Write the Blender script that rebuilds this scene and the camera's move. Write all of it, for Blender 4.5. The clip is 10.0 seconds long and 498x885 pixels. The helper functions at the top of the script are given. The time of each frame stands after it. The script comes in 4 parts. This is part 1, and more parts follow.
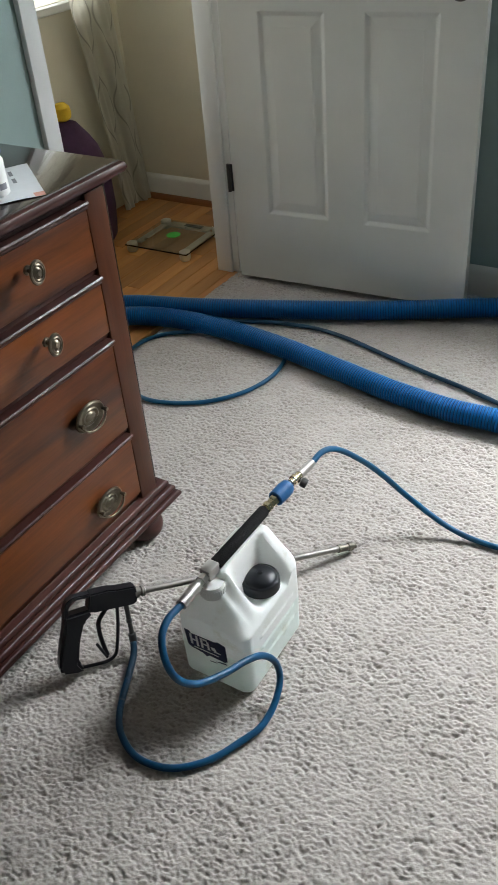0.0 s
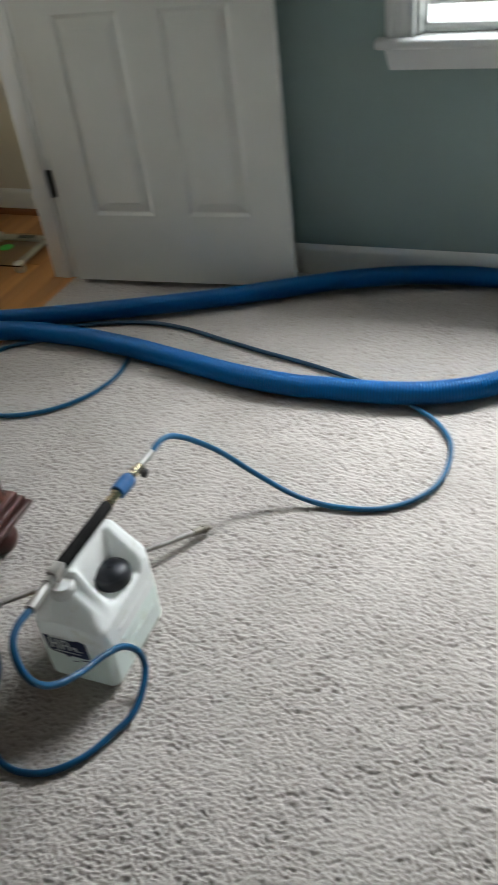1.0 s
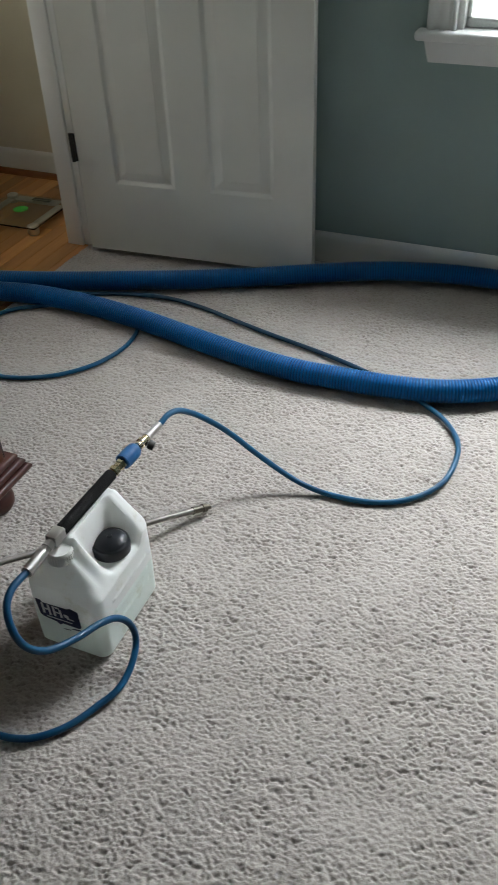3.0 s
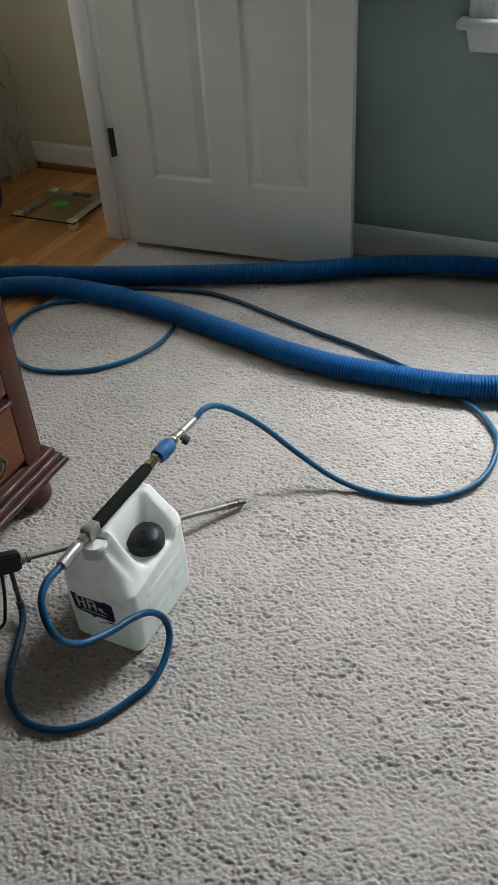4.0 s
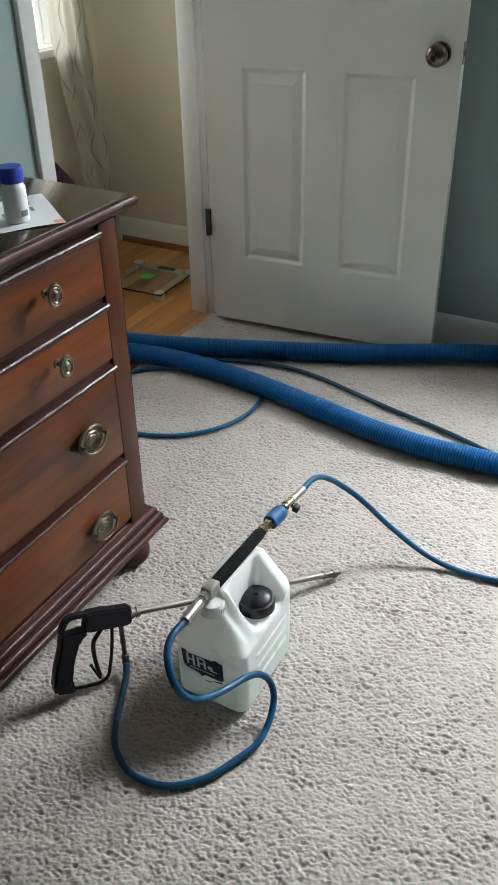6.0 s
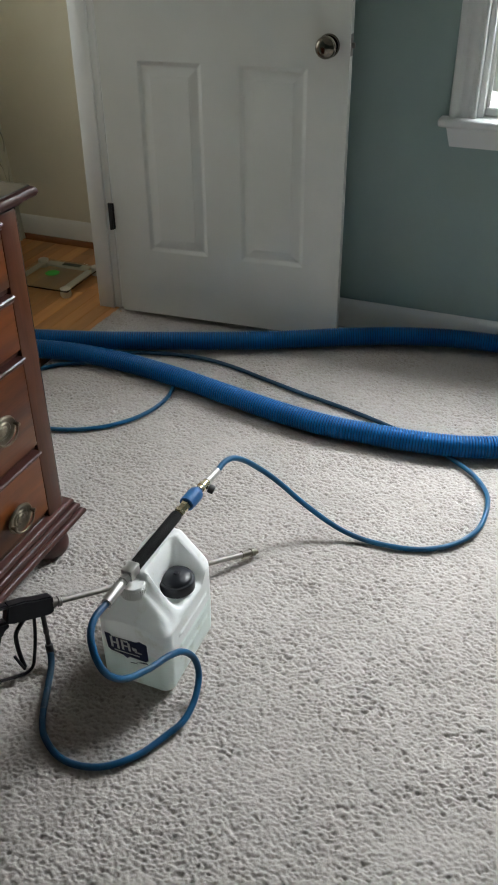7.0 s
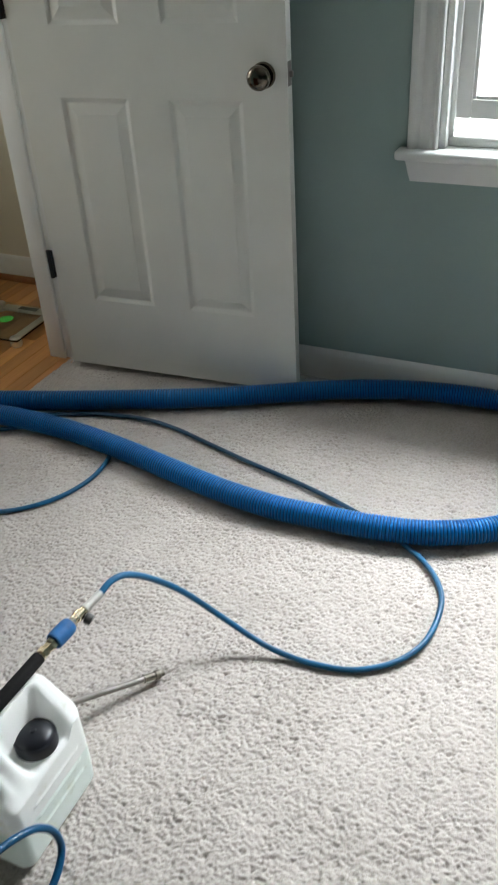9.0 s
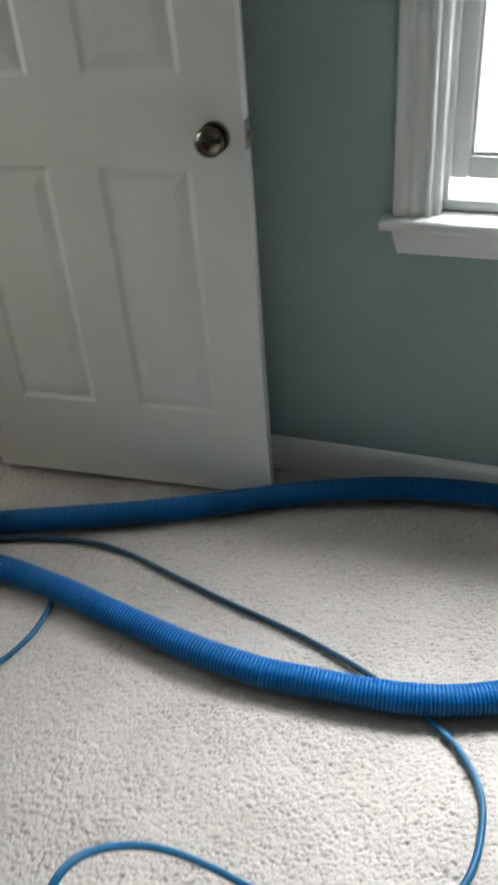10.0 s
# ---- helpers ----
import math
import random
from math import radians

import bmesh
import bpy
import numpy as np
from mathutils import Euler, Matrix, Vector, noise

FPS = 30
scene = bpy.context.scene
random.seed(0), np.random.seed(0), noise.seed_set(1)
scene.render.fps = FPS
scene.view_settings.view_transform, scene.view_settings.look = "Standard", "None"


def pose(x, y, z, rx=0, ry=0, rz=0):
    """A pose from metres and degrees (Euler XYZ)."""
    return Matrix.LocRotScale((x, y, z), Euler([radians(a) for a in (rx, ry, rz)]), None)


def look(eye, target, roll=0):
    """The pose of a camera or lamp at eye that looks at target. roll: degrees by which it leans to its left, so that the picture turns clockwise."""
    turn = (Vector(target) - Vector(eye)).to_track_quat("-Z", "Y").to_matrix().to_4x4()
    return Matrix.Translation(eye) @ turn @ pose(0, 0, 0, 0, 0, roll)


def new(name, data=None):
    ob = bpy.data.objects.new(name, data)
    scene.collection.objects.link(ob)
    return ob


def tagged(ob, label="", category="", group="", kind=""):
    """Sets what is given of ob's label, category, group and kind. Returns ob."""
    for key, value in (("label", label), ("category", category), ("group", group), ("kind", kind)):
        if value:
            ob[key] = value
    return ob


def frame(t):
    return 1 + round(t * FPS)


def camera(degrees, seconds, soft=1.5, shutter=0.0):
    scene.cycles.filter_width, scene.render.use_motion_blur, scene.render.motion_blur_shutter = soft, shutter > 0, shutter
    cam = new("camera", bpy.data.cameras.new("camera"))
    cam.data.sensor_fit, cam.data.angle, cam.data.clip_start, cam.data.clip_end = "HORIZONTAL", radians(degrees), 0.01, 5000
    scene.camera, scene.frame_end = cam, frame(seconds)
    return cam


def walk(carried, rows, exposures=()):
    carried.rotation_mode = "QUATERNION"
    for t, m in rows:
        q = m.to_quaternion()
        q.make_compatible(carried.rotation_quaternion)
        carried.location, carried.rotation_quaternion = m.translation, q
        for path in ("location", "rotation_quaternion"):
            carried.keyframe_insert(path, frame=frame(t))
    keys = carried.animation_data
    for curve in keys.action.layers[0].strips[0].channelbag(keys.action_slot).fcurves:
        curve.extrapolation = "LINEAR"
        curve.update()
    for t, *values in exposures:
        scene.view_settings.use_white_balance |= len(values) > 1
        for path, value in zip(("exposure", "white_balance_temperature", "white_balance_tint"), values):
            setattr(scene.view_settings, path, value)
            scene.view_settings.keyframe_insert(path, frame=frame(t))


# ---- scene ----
cam = camera(33.2, 10.0, shutter=0.4)
PATH = [
    (0, (0.05, 0.028, 1.295), (-0.853, 1.358, 0.105), -5.1),
    (0.5, (0.097, 0.033, 1.294), (-0.77, 1.396, 0.115), -5.1),
    (1, (0.168, 0.039, 1.287), (-0.505, 1.479, 0.072), -7.7),
    (1.2, (0.187, 0.049, 1.259), (-0.362, 1.519, 0.018), -6.0),
    (1.5, (0.213, 0.054, 1.252), (-0.276, 1.537, 0.004), -5.4),
    (1.8, (0.178, 0.044, 1.241), (-0.299, 1.532, -0.007), -5.6),
    (2, (0.188, 0.048, 1.25), (-0.31, 1.523, -0.005), -6.0),
    (2.5, (0.146, 0.029, 1.26), (-0.416, 1.494, 0.019), -2.7),
    (3, (0.125, 0.031, 1.261), (-0.518, 1.466, 0.025), -2.2),
    (3.2, (0.118, 0.033, 1.261), (-0.555, 1.45, 0.02), -2.8),
    (4.3, (0.137, 0.042, 1.258), (-0.59, 1.429, 0.014), -4.0),
    (4.5, (0.14, 0.038, 1.254), (-0.578, 1.433, 0.014), -3.9),
    (5, (0.104, 0.0, 1.283), (-0.651, 1.429, 0.106), -4.0),
    (5.2, (0.06, -0.021, 1.295), (-0.727, 1.455, 0.198), -2.7),
    (6.3, (-0.008, -0.109, 1.294), (-0.811, 1.357, 0.195), -0.7),
    (6.5, (-0.001, -0.116, 1.299), (-0.791, 1.359, 0.203), -0.9),
    (6.7, (0.01, -0.122, 1.291), (-0.722, 1.406, 0.228), -3.5),
    (7, (0.025, -0.133, 1.289), (-0.606, 1.411, 0.187), -0.3),
    (7.5, (0.009, -0.135, 1.268), (-0.593, 1.386, 0.117), -0.4),
    (8, (0.004, -0.118, 1.281), (-0.629, 1.389, 0.128), -0.9),
    (8.3, (0.037, -0.004, 1.28), (-0.674, 1.488, 0.154), -2.4),
    (8.5, (0.102, 0.108, 1.288), (-0.636, 1.586, 0.161), -3.4),
    (9, (0.172, 0.302, 1.322), (-0.567, 1.791, 0.211), -3.6),
    (9.2, (0.14, 0.356, 1.296), (-0.59, 1.866, 0.208), -3.6),
    (9.5, (0.053, 0.511, 1.309), (-0.667, 2.01, 0.199), -3.8),
    (9.7, (-0.037, 0.631, 1.307), (-0.731, 2.138, 0.191), -3.2),
    (10, (-0.07, 0.759, 1.37), (-0.692, 2.281, 0.23), -4.7),
]
EXPOSURE = [(0, 0.12), (0.5, 0.26), (1, -0.10), (1.5, -0.52), (2, -0.64), (2.5, -0.56), (3, -0.30), (4.5, -0.28), (5, -0.24), (5.6, -0.02), (6.5, 0.34), (7, -0.10), (7.5, -0.14), (8, -0.14), (8.5, 0.12), (9, 0.18), (10, 0.12)]
walk(cam, [(t, look(eye, target, roll)) for t, eye, target, roll in PATH], EXPOSURE)

# ---- light ----
world = bpy.data.worlds.new("overcast_sky")
scene.world = world
world.use_nodes = True
wn = world.node_tree
sky = wn.nodes.new("ShaderNodeTexSky")
sky.sky_type, sky.sun_disc = "NISHITA", False
sky.sun_elevation, sky.sun_rotation = radians(40), radians(20)
wn.nodes["Background"].inputs["Strength"].default_value = 0.06
wn.links.new(sky.outputs[0], wn.nodes["Background"].inputs["Color"])


def lamp_area(name, m, sx, sy, watts, colour):
    lamp = bpy.data.lights.new(name, "AREA")
    lamp.shape, lamp.size, lamp.size_y, lamp.energy, lamp.color = "RECTANGLE", sx, sy, watts, colour
    ob = new(name, lamp)
    ob.matrix_world = m
    return ob


sun = bpy.data.lights.new("sun", "SUN")
sun.energy, sun.angle, sun.color = 0.4, radians(40), (1.0, 0.97, 0.92)
new("sun", sun).matrix_world = look((3, 12, 10), (0, 2, 0))
# bright overcast sky outside each window
lamp_area("north_sky", look((0.14, 3.15, 2.45), (0.05, 1.5, 0.6)), 2.0, 1.6, 640, (0.90, 0.965, 1.0))
lamp_area("west_sky", look((-4.0, 2.6, 2.4), (-1.9, 2.3, 0.5)), 2.2, 1.8, 90, (0.97, 0.98, 0.95))

# ---- materials ----


def material(name, base, rough=0.5, metal=0.0, coat=0.0):
    m = bpy.data.materials.new(name)
    m.use_nodes = True
    b = m.node_tree.nodes["Principled BSDF"]
    b.inputs["Base Color"].default_value = (*base, 1)
    b.inputs["Roughness"].default_value = rough
    b.inputs["Metallic"].default_value = metal
    b.inputs["Coat Weight"].default_value = coat
    m["base"] = base
    return m, m.node_tree.nodes, m.node_tree.links, b


def noise_tex(n, l, scale, detail=4.0, stretch=None, rough=0.55):
    co = n.new("ShaderNodeTexCoord")
    tex = n.new("ShaderNodeTexNoise")
    tex.inputs["Scale"].default_value, tex.inputs["Detail"].default_value, tex.inputs["Roughness"].default_value = scale, detail, rough
    if stretch:
        mp = n.new("ShaderNodeMapping")
        mp.inputs["Scale"].default_value = stretch
        l.new(co.outputs["Object"], mp.inputs["Vector"])
        l.new(mp.outputs["Vector"], tex.inputs["Vector"])
    else:
        l.new(co.outputs["Object"], tex.inputs["Vector"])
    return tex


def ramp(n, l, src, stops):
    r = n.new("ShaderNodeValToRGB")
    while len(r.color_ramp.elements) < len(stops):
        r.color_ramp.elements.new(0.5)
    for e, (p, c) in zip(r.color_ramp.elements, stops):
        e.position, e.color = p, (*c, 1)
    l.new(src, r.inputs["Fac"])
    return r


def bump(n, l, b, src, strength, distance):
    bp = n.new("ShaderNodeBump")
    bp.inputs["Strength"].default_value, bp.inputs["Distance"].default_value = strength, distance
    l.new(src, bp.inputs["Height"])
    l.new(bp.outputs["Normal"], b.inputs["Normal"])


def shade(c, k):
    return tuple(min(1.0, x * k) for x in c)


def worn(name, base, rough, scale=6.0, spread=0.12, fine=60.0, relief=0.0, metal=0.0, coat=0.0, stretch=None, spec=0.5):
    """A surface whose colour drifts slowly and whose gloss varies finely."""
    m, n, l, b = material(name, base, rough, metal, coat)
    b.inputs["Specular IOR Level"].default_value = spec
    t = noise_tex(n, l, scale, 5.0, stretch)
    r = ramp(n, l, t.outputs["Fac"], [(0.3, shade(base, 1 - spread)), (0.7, shade(base, 1 + spread))])
    l.new(r.outputs["Color"], b.inputs["Base Color"])
    f = noise_tex(n, l, fine, 3.0)
    mr = n.new("ShaderNodeMapRange")
    mr.inputs["To Min"].default_value, mr.inputs["To Max"].default_value = max(0.02, rough - 0.08), min(1, rough + 0.08)
    l.new(f.outputs["Fac"], mr.inputs["Value"])
    l.new(mr.outputs["Result"], b.inputs["Roughness"])
    if relief:
        bump(n, l, b, f.outputs["Fac"], 0.5, relief)
    return m


def wood(name, dark, light, rough, coat, along, scale=14.0, per_piece=0.0):
    """Varnished timber with its grain along one axis."""
    m, n, l, b = material(name, light, rough, 0.0, coat)
    stretch = [1.0, 1.0, 1.0]
    stretch[along] = 0.07
    co = n.new("ShaderNodeTexCoord")
    mp = n.new("ShaderNodeMapping")
    mp.inputs["Scale"].default_value = stretch
    l.new(co.outputs["Object"], mp.inputs["Vector"])
    src = mp.outputs["Vector"]
    info = n.new("ShaderNodeObjectInfo")
    if per_piece:
        add = n.new("ShaderNodeVectorMath")
        add.operation = "MULTIPLY_ADD"
        add.inputs[1].default_value = (17.0, 9.0, 5.0)
        l.new(info.outputs["Random"], add.inputs[0])
        l.new(src, add.inputs[2])
        src = add.outputs["Vector"]
    t = n.new("ShaderNodeTexNoise")
    t.inputs["Scale"].default_value, t.inputs["Detail"].default_value, t.inputs["Distortion"].default_value = scale, 6.0, 0.7
    l.new(src, t.inputs["Vector"])
    g = n.new("ShaderNodeTexNoise")
    g.inputs["Scale"].default_value, g.inputs["Detail"].default_value = scale * 14, 3.0
    l.new(src, g.inputs["Vector"])
    mx = n.new("ShaderNodeMath")
    mx.operation = "MULTIPLY_ADD"
    mx.inputs[1].default_value = 0.25
    l.new(g.outputs["Fac"], mx.inputs[0])
    l.new(t.outputs["Fac"], mx.inputs[2])
    r = ramp(n, l, mx.outputs[0], [(0.42, dark), (0.82, light)])
    out = r.outputs["Color"]
    if per_piece:
        hs = n.new("ShaderNodeHueSaturation")
        mr = n.new("ShaderNodeMapRange")
        mr.inputs["To Min"].default_value, mr.inputs["To Max"].default_value = 1 - per_piece, 1 + per_piece
        l.new(info.outputs["Random"], mr.inputs["Value"])
        l.new(mr.outputs["Result"], hs.inputs["Value"])
        l.new(out, hs.inputs["Color"])
        out = hs.outputs["Color"]
    l.new(out, b.inputs["Base Color"])
    b.inputs["Specular IOR Level"].default_value = 0.30
    bump(n, l, b, g.outputs["Fac"], 0.15, 0.0006)
    return m


CARPET, n, l, b = material("carpet_pile", (0.40, 0.37, 0.325), 0.95)
b.inputs["Sheen Weight"].default_value = 0.25
big = noise_tex(n, l, 5.5, 4.0)
tuft = noise_tex(n, l, 230.0, 4.0, None, 0.7)
mixer = n.new("ShaderNodeMath")
mixer.operation = "MULTIPLY_ADD"
mixer.inputs[1].default_value = 0.45
l.new(big.outputs["Fac"], mixer.inputs[0])
l.new(tuft.outputs["Fac"], mixer.inputs[2])
# the low stop imitates shade in the gaps between tufts, scattered by noise
rr = ramp(n, l, mixer.outputs[0], [(0.44, (0.245, 0.219, 0.196)), (0.66, (0.382, 0.346, 0.316)), (0.95, (0.468, 0.427, 0.395))])
l.new(rr.outputs["Color"], b.inputs["Base Color"])
fibre = noise_tex(n, l, 420.0, 3.0)
bump(n, l, b, fibre.outputs["Fac"], 0.4, 0.003)

WALL_GREEN = worn("sage_grey_wall_paint", (0.280, 0.368, 0.346), 0.62, 3.0, 0.05, 240.0, 0.0006)
WALL_BEIGE = worn("cream_wall_paint", (0.70, 0.66, 0.54), 0.65, 3.0, 0.05, 240.0, 0.0006)
CEILING = worn("ceiling_white", (0.80, 0.79, 0.76), 0.9, 4.0, 0.03, 150.0, 0.001)
TRIM = worn("white_gloss_trim", (0.76, 0.77, 0.75), 0.32, 5.0, 0.04, 90.0, 0.0002)
DOORPAINT = worn("white_door_paint", (0.70, 0.70, 0.655), 0.38, 4.0, 0.04, 130.0, 0.0003)
CHERRY = wood("cherry_stain", (0.030, 0.0068, 0.0020), (0.155, 0.044, 0.010), 0.34, 0.08, 1)
CHERRY_UP = wood("cherry_stain_upright", (0.026, 0.006, 0.0022), (0.090, 0.025, 0.008), 0.34, 0.08, 2)
MOULD = wood("dark_cherry_moulding", (0.024, 0.007, 0.006), (0.066, 0.021, 0.016), 0.38, 0.08, 1)
TOPWOOD = wood("dark_dresser_top", (0.010, 0.005, 0.004), (0.024, 0.012, 0.009), 0.17, 0.55, 1)
PLANK = wood("honey_oak_board", (0.36, 0.148, 0.043), (0.60, 0.295, 0.098), 0.30, 0.15, 1, 10.0, 0.28)
PEWTER = worn("antique_pewter", (0.21, 0.18, 0.135), 0.34, 40.0, 0.35, 200.0, 0.0003, 1.0)
NICKEL = worn("satin_nickel", (0.15, 0.13, 0.105), 0.12, 20.0, 0.1, 200.0, 0.0, 1.0)
STEEL = worn("stainless_tube", (0.30, 0.28, 0.26), 0.42, 30.0, 0.15, 300.0, 0.0, 1.0)
CHROME = worn("plated_steel", (0.44, 0.43, 0.41), 0.36, 25.0, 0.1, 200.0, 0.0, 1.0)
SILVER = worn("bright_silver_plate", (0.66, 0.67, 0.62), 0.30, 12.0, 0.06, 30.0, 0.0, 1.0)
BRASS = worn("brass", (0.78, 0.68, 0.48), 0.25, 40.0, 0.2, 200.0, 0.0, 1.0)
BLACKMETAL = worn("oil_rubbed_bronze", (0.020, 0.018, 0.016), 0.45, 30.0, 0.2, 200.0)
HOSEBLUE = worn("blue_corrugated_plastic", (0.001, 0.086, 0.275), 0.32, 8.0, 0.12, 90.0, spec=0.5)
HOSEBLUE.node_tree.nodes["Principled BSDF"].inputs["Specular Tint"].default_value = (0.25, 0.64, 1.0, 1)
# darker copy of the hose blue: shade between the ribs put into colour
HOSEGROOVE_SHADE = worn("blue_plastic_groove_shade", (0.0008, 0.029, 0.105), 0.5, 8.0, 0.1, 90.0, spec=0.2)
TUBEBLUE = worn("blue_solution_tube", (0.004, 0.075, 0.160), 0.36, 12.0, 0.2, 120.0, 0.0004, spec=0.3)
TUBENAVY = worn("navy_solution_tube", (0.003, 0.052, 0.120), 0.36, 12.0, 0.2, 120.0, 0.0003, spec=0.3)
TUBEDARK = worn("dark_teal_solution_tube", (0.006, 0.040, 0.078), 0.5, 12.0, 0.2, 120.0, 0.0004, spec=0.3)
BLUECAP = worn("blue_valve_guard", (0.014, 0.090, 0.235), 0.5, 60.0, 0.12, 300.0, 0.0004, spec=0.3)
BLACKPLASTIC = worn("black_plastic", (0.006, 0.006, 0.009), 0.40, 25.0, 0.2, 60.0, spec=0.35)
CAPBLACK = worn("black_cap_plastic", (0.005, 0.006, 0.010), 0.36, 25.0, 0.2, 40.0, spec=0.4)
FOAM = worn("black_foam_grip", (0.006, 0.0055, 0.0055), 0.9, 60.0, 0.2, 500.0, 0.0012, spec=0.2)
NAVY = worn("navy_label_print", (0.007, 0.012, 0.060), 0.45, 40.0, 0.2, 200.0)
LABELWHITE = worn("white_label_print", (0.72, 0.74, 0.74), 0.5, 40.0, 0.05, 200.0)
PAPER = worn("printed_paper", (0.70, 0.71, 0.73), 0.7, 20.0, 0.05, 200.0)
PINK = worn("orange_pink_print", (0.62, 0.30, 0.22), 0.7, 20.0, 0.1, 200.0)
INK = worn("grey_print", (0.20, 0.20, 0.22), 0.7, 20.0, 0.1, 200.0)
WHITEPLASTIC = worn("white_bottle_plastic", (0.74, 0.74, 0.72), 0.35, 20.0, 0.04, 200.0)
BOTTLEBLUE = worn("royal_blue_cap", (0.012, 0.045, 0.36), 0.4, 20.0, 0.1, 200.0)
YELLOW = worn("yellow_plush", (0.70, 0.46, 0.03), 0.85, 20.0, 0.15, 200.0, 0.002)
PURPLE = worn("purple_fabric", (0.070, 0.030, 0.075), 0.9, 20.0, 0.2, 200.0, 0.002)
GREENSTICKER = worn("lime_green_print", (0.05, 0.52, 0.06), 0.5, 20.0, 0.1, 200.0)
DARKSCREEN = worn("scale_display", (0.10, 0.12, 0.10), 0.2, 20.0, 0.1, 100.0)
SHOE = wood("red_oak_shoe_moulding", (0.16, 0.055, 0.018), (0.28, 0.11, 0.035), 0.35, 0.3, 0)

# translucent polyethylene with some liquid tone and scuffs
POLY, n, l, b = material("white_polyethylene", (0.74, 0.76, 0.73), 0.42)
b.inputs["Subsurface Weight"].default_value = 0.0
b.inputs["Subsurface Radius"].default_value = (0.055, 0.060, 0.055)
b.inputs["Subsurface Scale"].default_value = 1.0
stain = noise_tex(n, l, 16.0, 7.0, None, 0.75)
sep = n.new("ShaderNodeSeparateXYZ")
cop = n.new("ShaderNodeTexCoord")
l.new(cop.outputs["Object"], sep.inputs[0])
level = n.new("ShaderNodeMapRange")
level.inputs["From Min"].default_value, level.inputs["From Max"].default_value = 0.093, 0.099
l.new(sep.outputs["Z"], level.inputs["Value"])
body = n.new("ShaderNodeMixRGB")
body.inputs[1].default_value, body.inputs[2].default_value = (0.84, 0.91, 0.87, 1), (0.95, 0.955, 0.94, 1)
l.new(level.outputs["Result"], body.inputs[0])
grime = n.new("ShaderNodeMixRGB")
grime.blend_type = "MULTIPLY"
grime.inputs[0].default_value = 1.0
gr = ramp(n, l, stain.outputs["Fac"], [(0.30, (0.84, 0.82, 0.76)), (0.44, (1, 1, 1))])
l.new(body.outputs[0], grime.inputs[1])
l.new(gr.outputs["Color"], grime.inputs[2])
l.new(grime.outputs[0], b.inputs["Base Color"])
bump(n, l, b, stain.outputs["Fac"], 0.2, 0.001)
glowthrough = n.new("ShaderNodeBsdfTranslucent")
l.new(grime.outputs[0], glowthrough.inputs["Color"])
wallmix = n.new("ShaderNodeMixShader")
wallmix.inputs[0].default_value = 0.30
l.new(b.outputs[0], wallmix.inputs[1])
l.new(glowthrough.outputs[0], wallmix.inputs[2])
l.new(wallmix.outputs[0], n["Material Output"].inputs["Surface"])

GLASS, n, l, b = material("window_glass", (1, 1, 1), 0.02)
b.inputs["Transmission Weight"].default_value, b.inputs["IOR"].default_value = 1.0, 1.45
SCALEGLASS, n, l, b = material("scale_glass", (0.94, 0.98, 0.96), 0.02)
b.inputs["Transmission Weight"].default_value, b.inputs["IOR"].default_value = 1.0, 1.45

CURTAIN, n, l, b = material("patterned_curtain_cloth", (0.66, 0.65, 0.58), 0.9)
b.inputs["Sheen Weight"].default_value = 0.2
cc = n.new("ShaderNodeTexCoord")
sx = n.new("ShaderNodeSeparateXYZ")
l.new(cc.outputs["UV"], sx.inputs[0])


def mnode(op, a, v):
    k = n.new("ShaderNodeMath")
    k.operation = op
    l.new(a, k.inputs[0])
    if isinstance(v, (int, float)):
        k.inputs[1].default_value = v
    else:
        l.new(v, k.inputs[1])
    return k.outputs[0]


# ogee trellis: two mirrored sine lines per repeat
wave = mnode("MULTIPLY", mnode("SINE", mnode("MULTIPLY", sx.outputs["Y"], 2 * math.pi / 0.34), 0.0), 0.055)
fx = mnode("ABSOLUTE", mnode("SUBTRACT", mnode("FRACT", mnode("MULTIPLY", sx.outputs["X"], 1 / 0.26), 0.0), 0.5), 0.0)
fx = mnode("MULTIPLY", fx, 0.26)
line = mnode("ABSOLUTE", mnode("SUBTRACT", mnode("SUBTRACT", fx, 0.065), wave), 0.0)
cr = ramp(n, l, mnode("MULTIPLY", line, 100.0), [(0.25, (0.47, 0.46, 0.41)), (0.85, (0.74, 0.73, 0.66))])
l.new(cr.outputs["Color"], b.inputs["Base Color"])
tl = n.new("ShaderNodeBsdfTranslucent")
l.new(cr.outputs["Color"], tl.inputs["Color"])
thin = n.new("ShaderNodeMixShader")
thin.inputs[0].default_value = 0.5
l.new(b.outputs[0], thin.inputs[1])
l.new(tl.outputs[0], thin.inputs[2])
l.new(thin.outputs[0], n["Material Output"].inputs["Surface"])
weave = noise_tex(n, l, 500.0, 2.0)
bump(n, l, b, weave.outputs["Fac"], 0.4, 0.001)

GLOW = bpy.data.materials.new("white_overcast_distance")
GLOW.use_nodes = True
gn, gl = GLOW.node_tree.nodes, GLOW.node_tree.links
gn.remove(gn["Principled BSDF"])
em = gn.new("ShaderNodeEmission")
gt = noise_tex(gn, gl, 0.9, 5.0)
gr = ramp(gn, gl, gt.outputs["Fac"], [(0.38, (0.55, 0.62, 0.50)), (0.52, (0.95, 0.98, 1.0))])
gl.new(gr.outputs["Color"], em.inputs["Color"])
em.inputs["Strength"].default_value = 2.5
gl.new(em.outputs[0], gn["Material Output"].inputs["Surface"])

# ---- mesh helpers ----


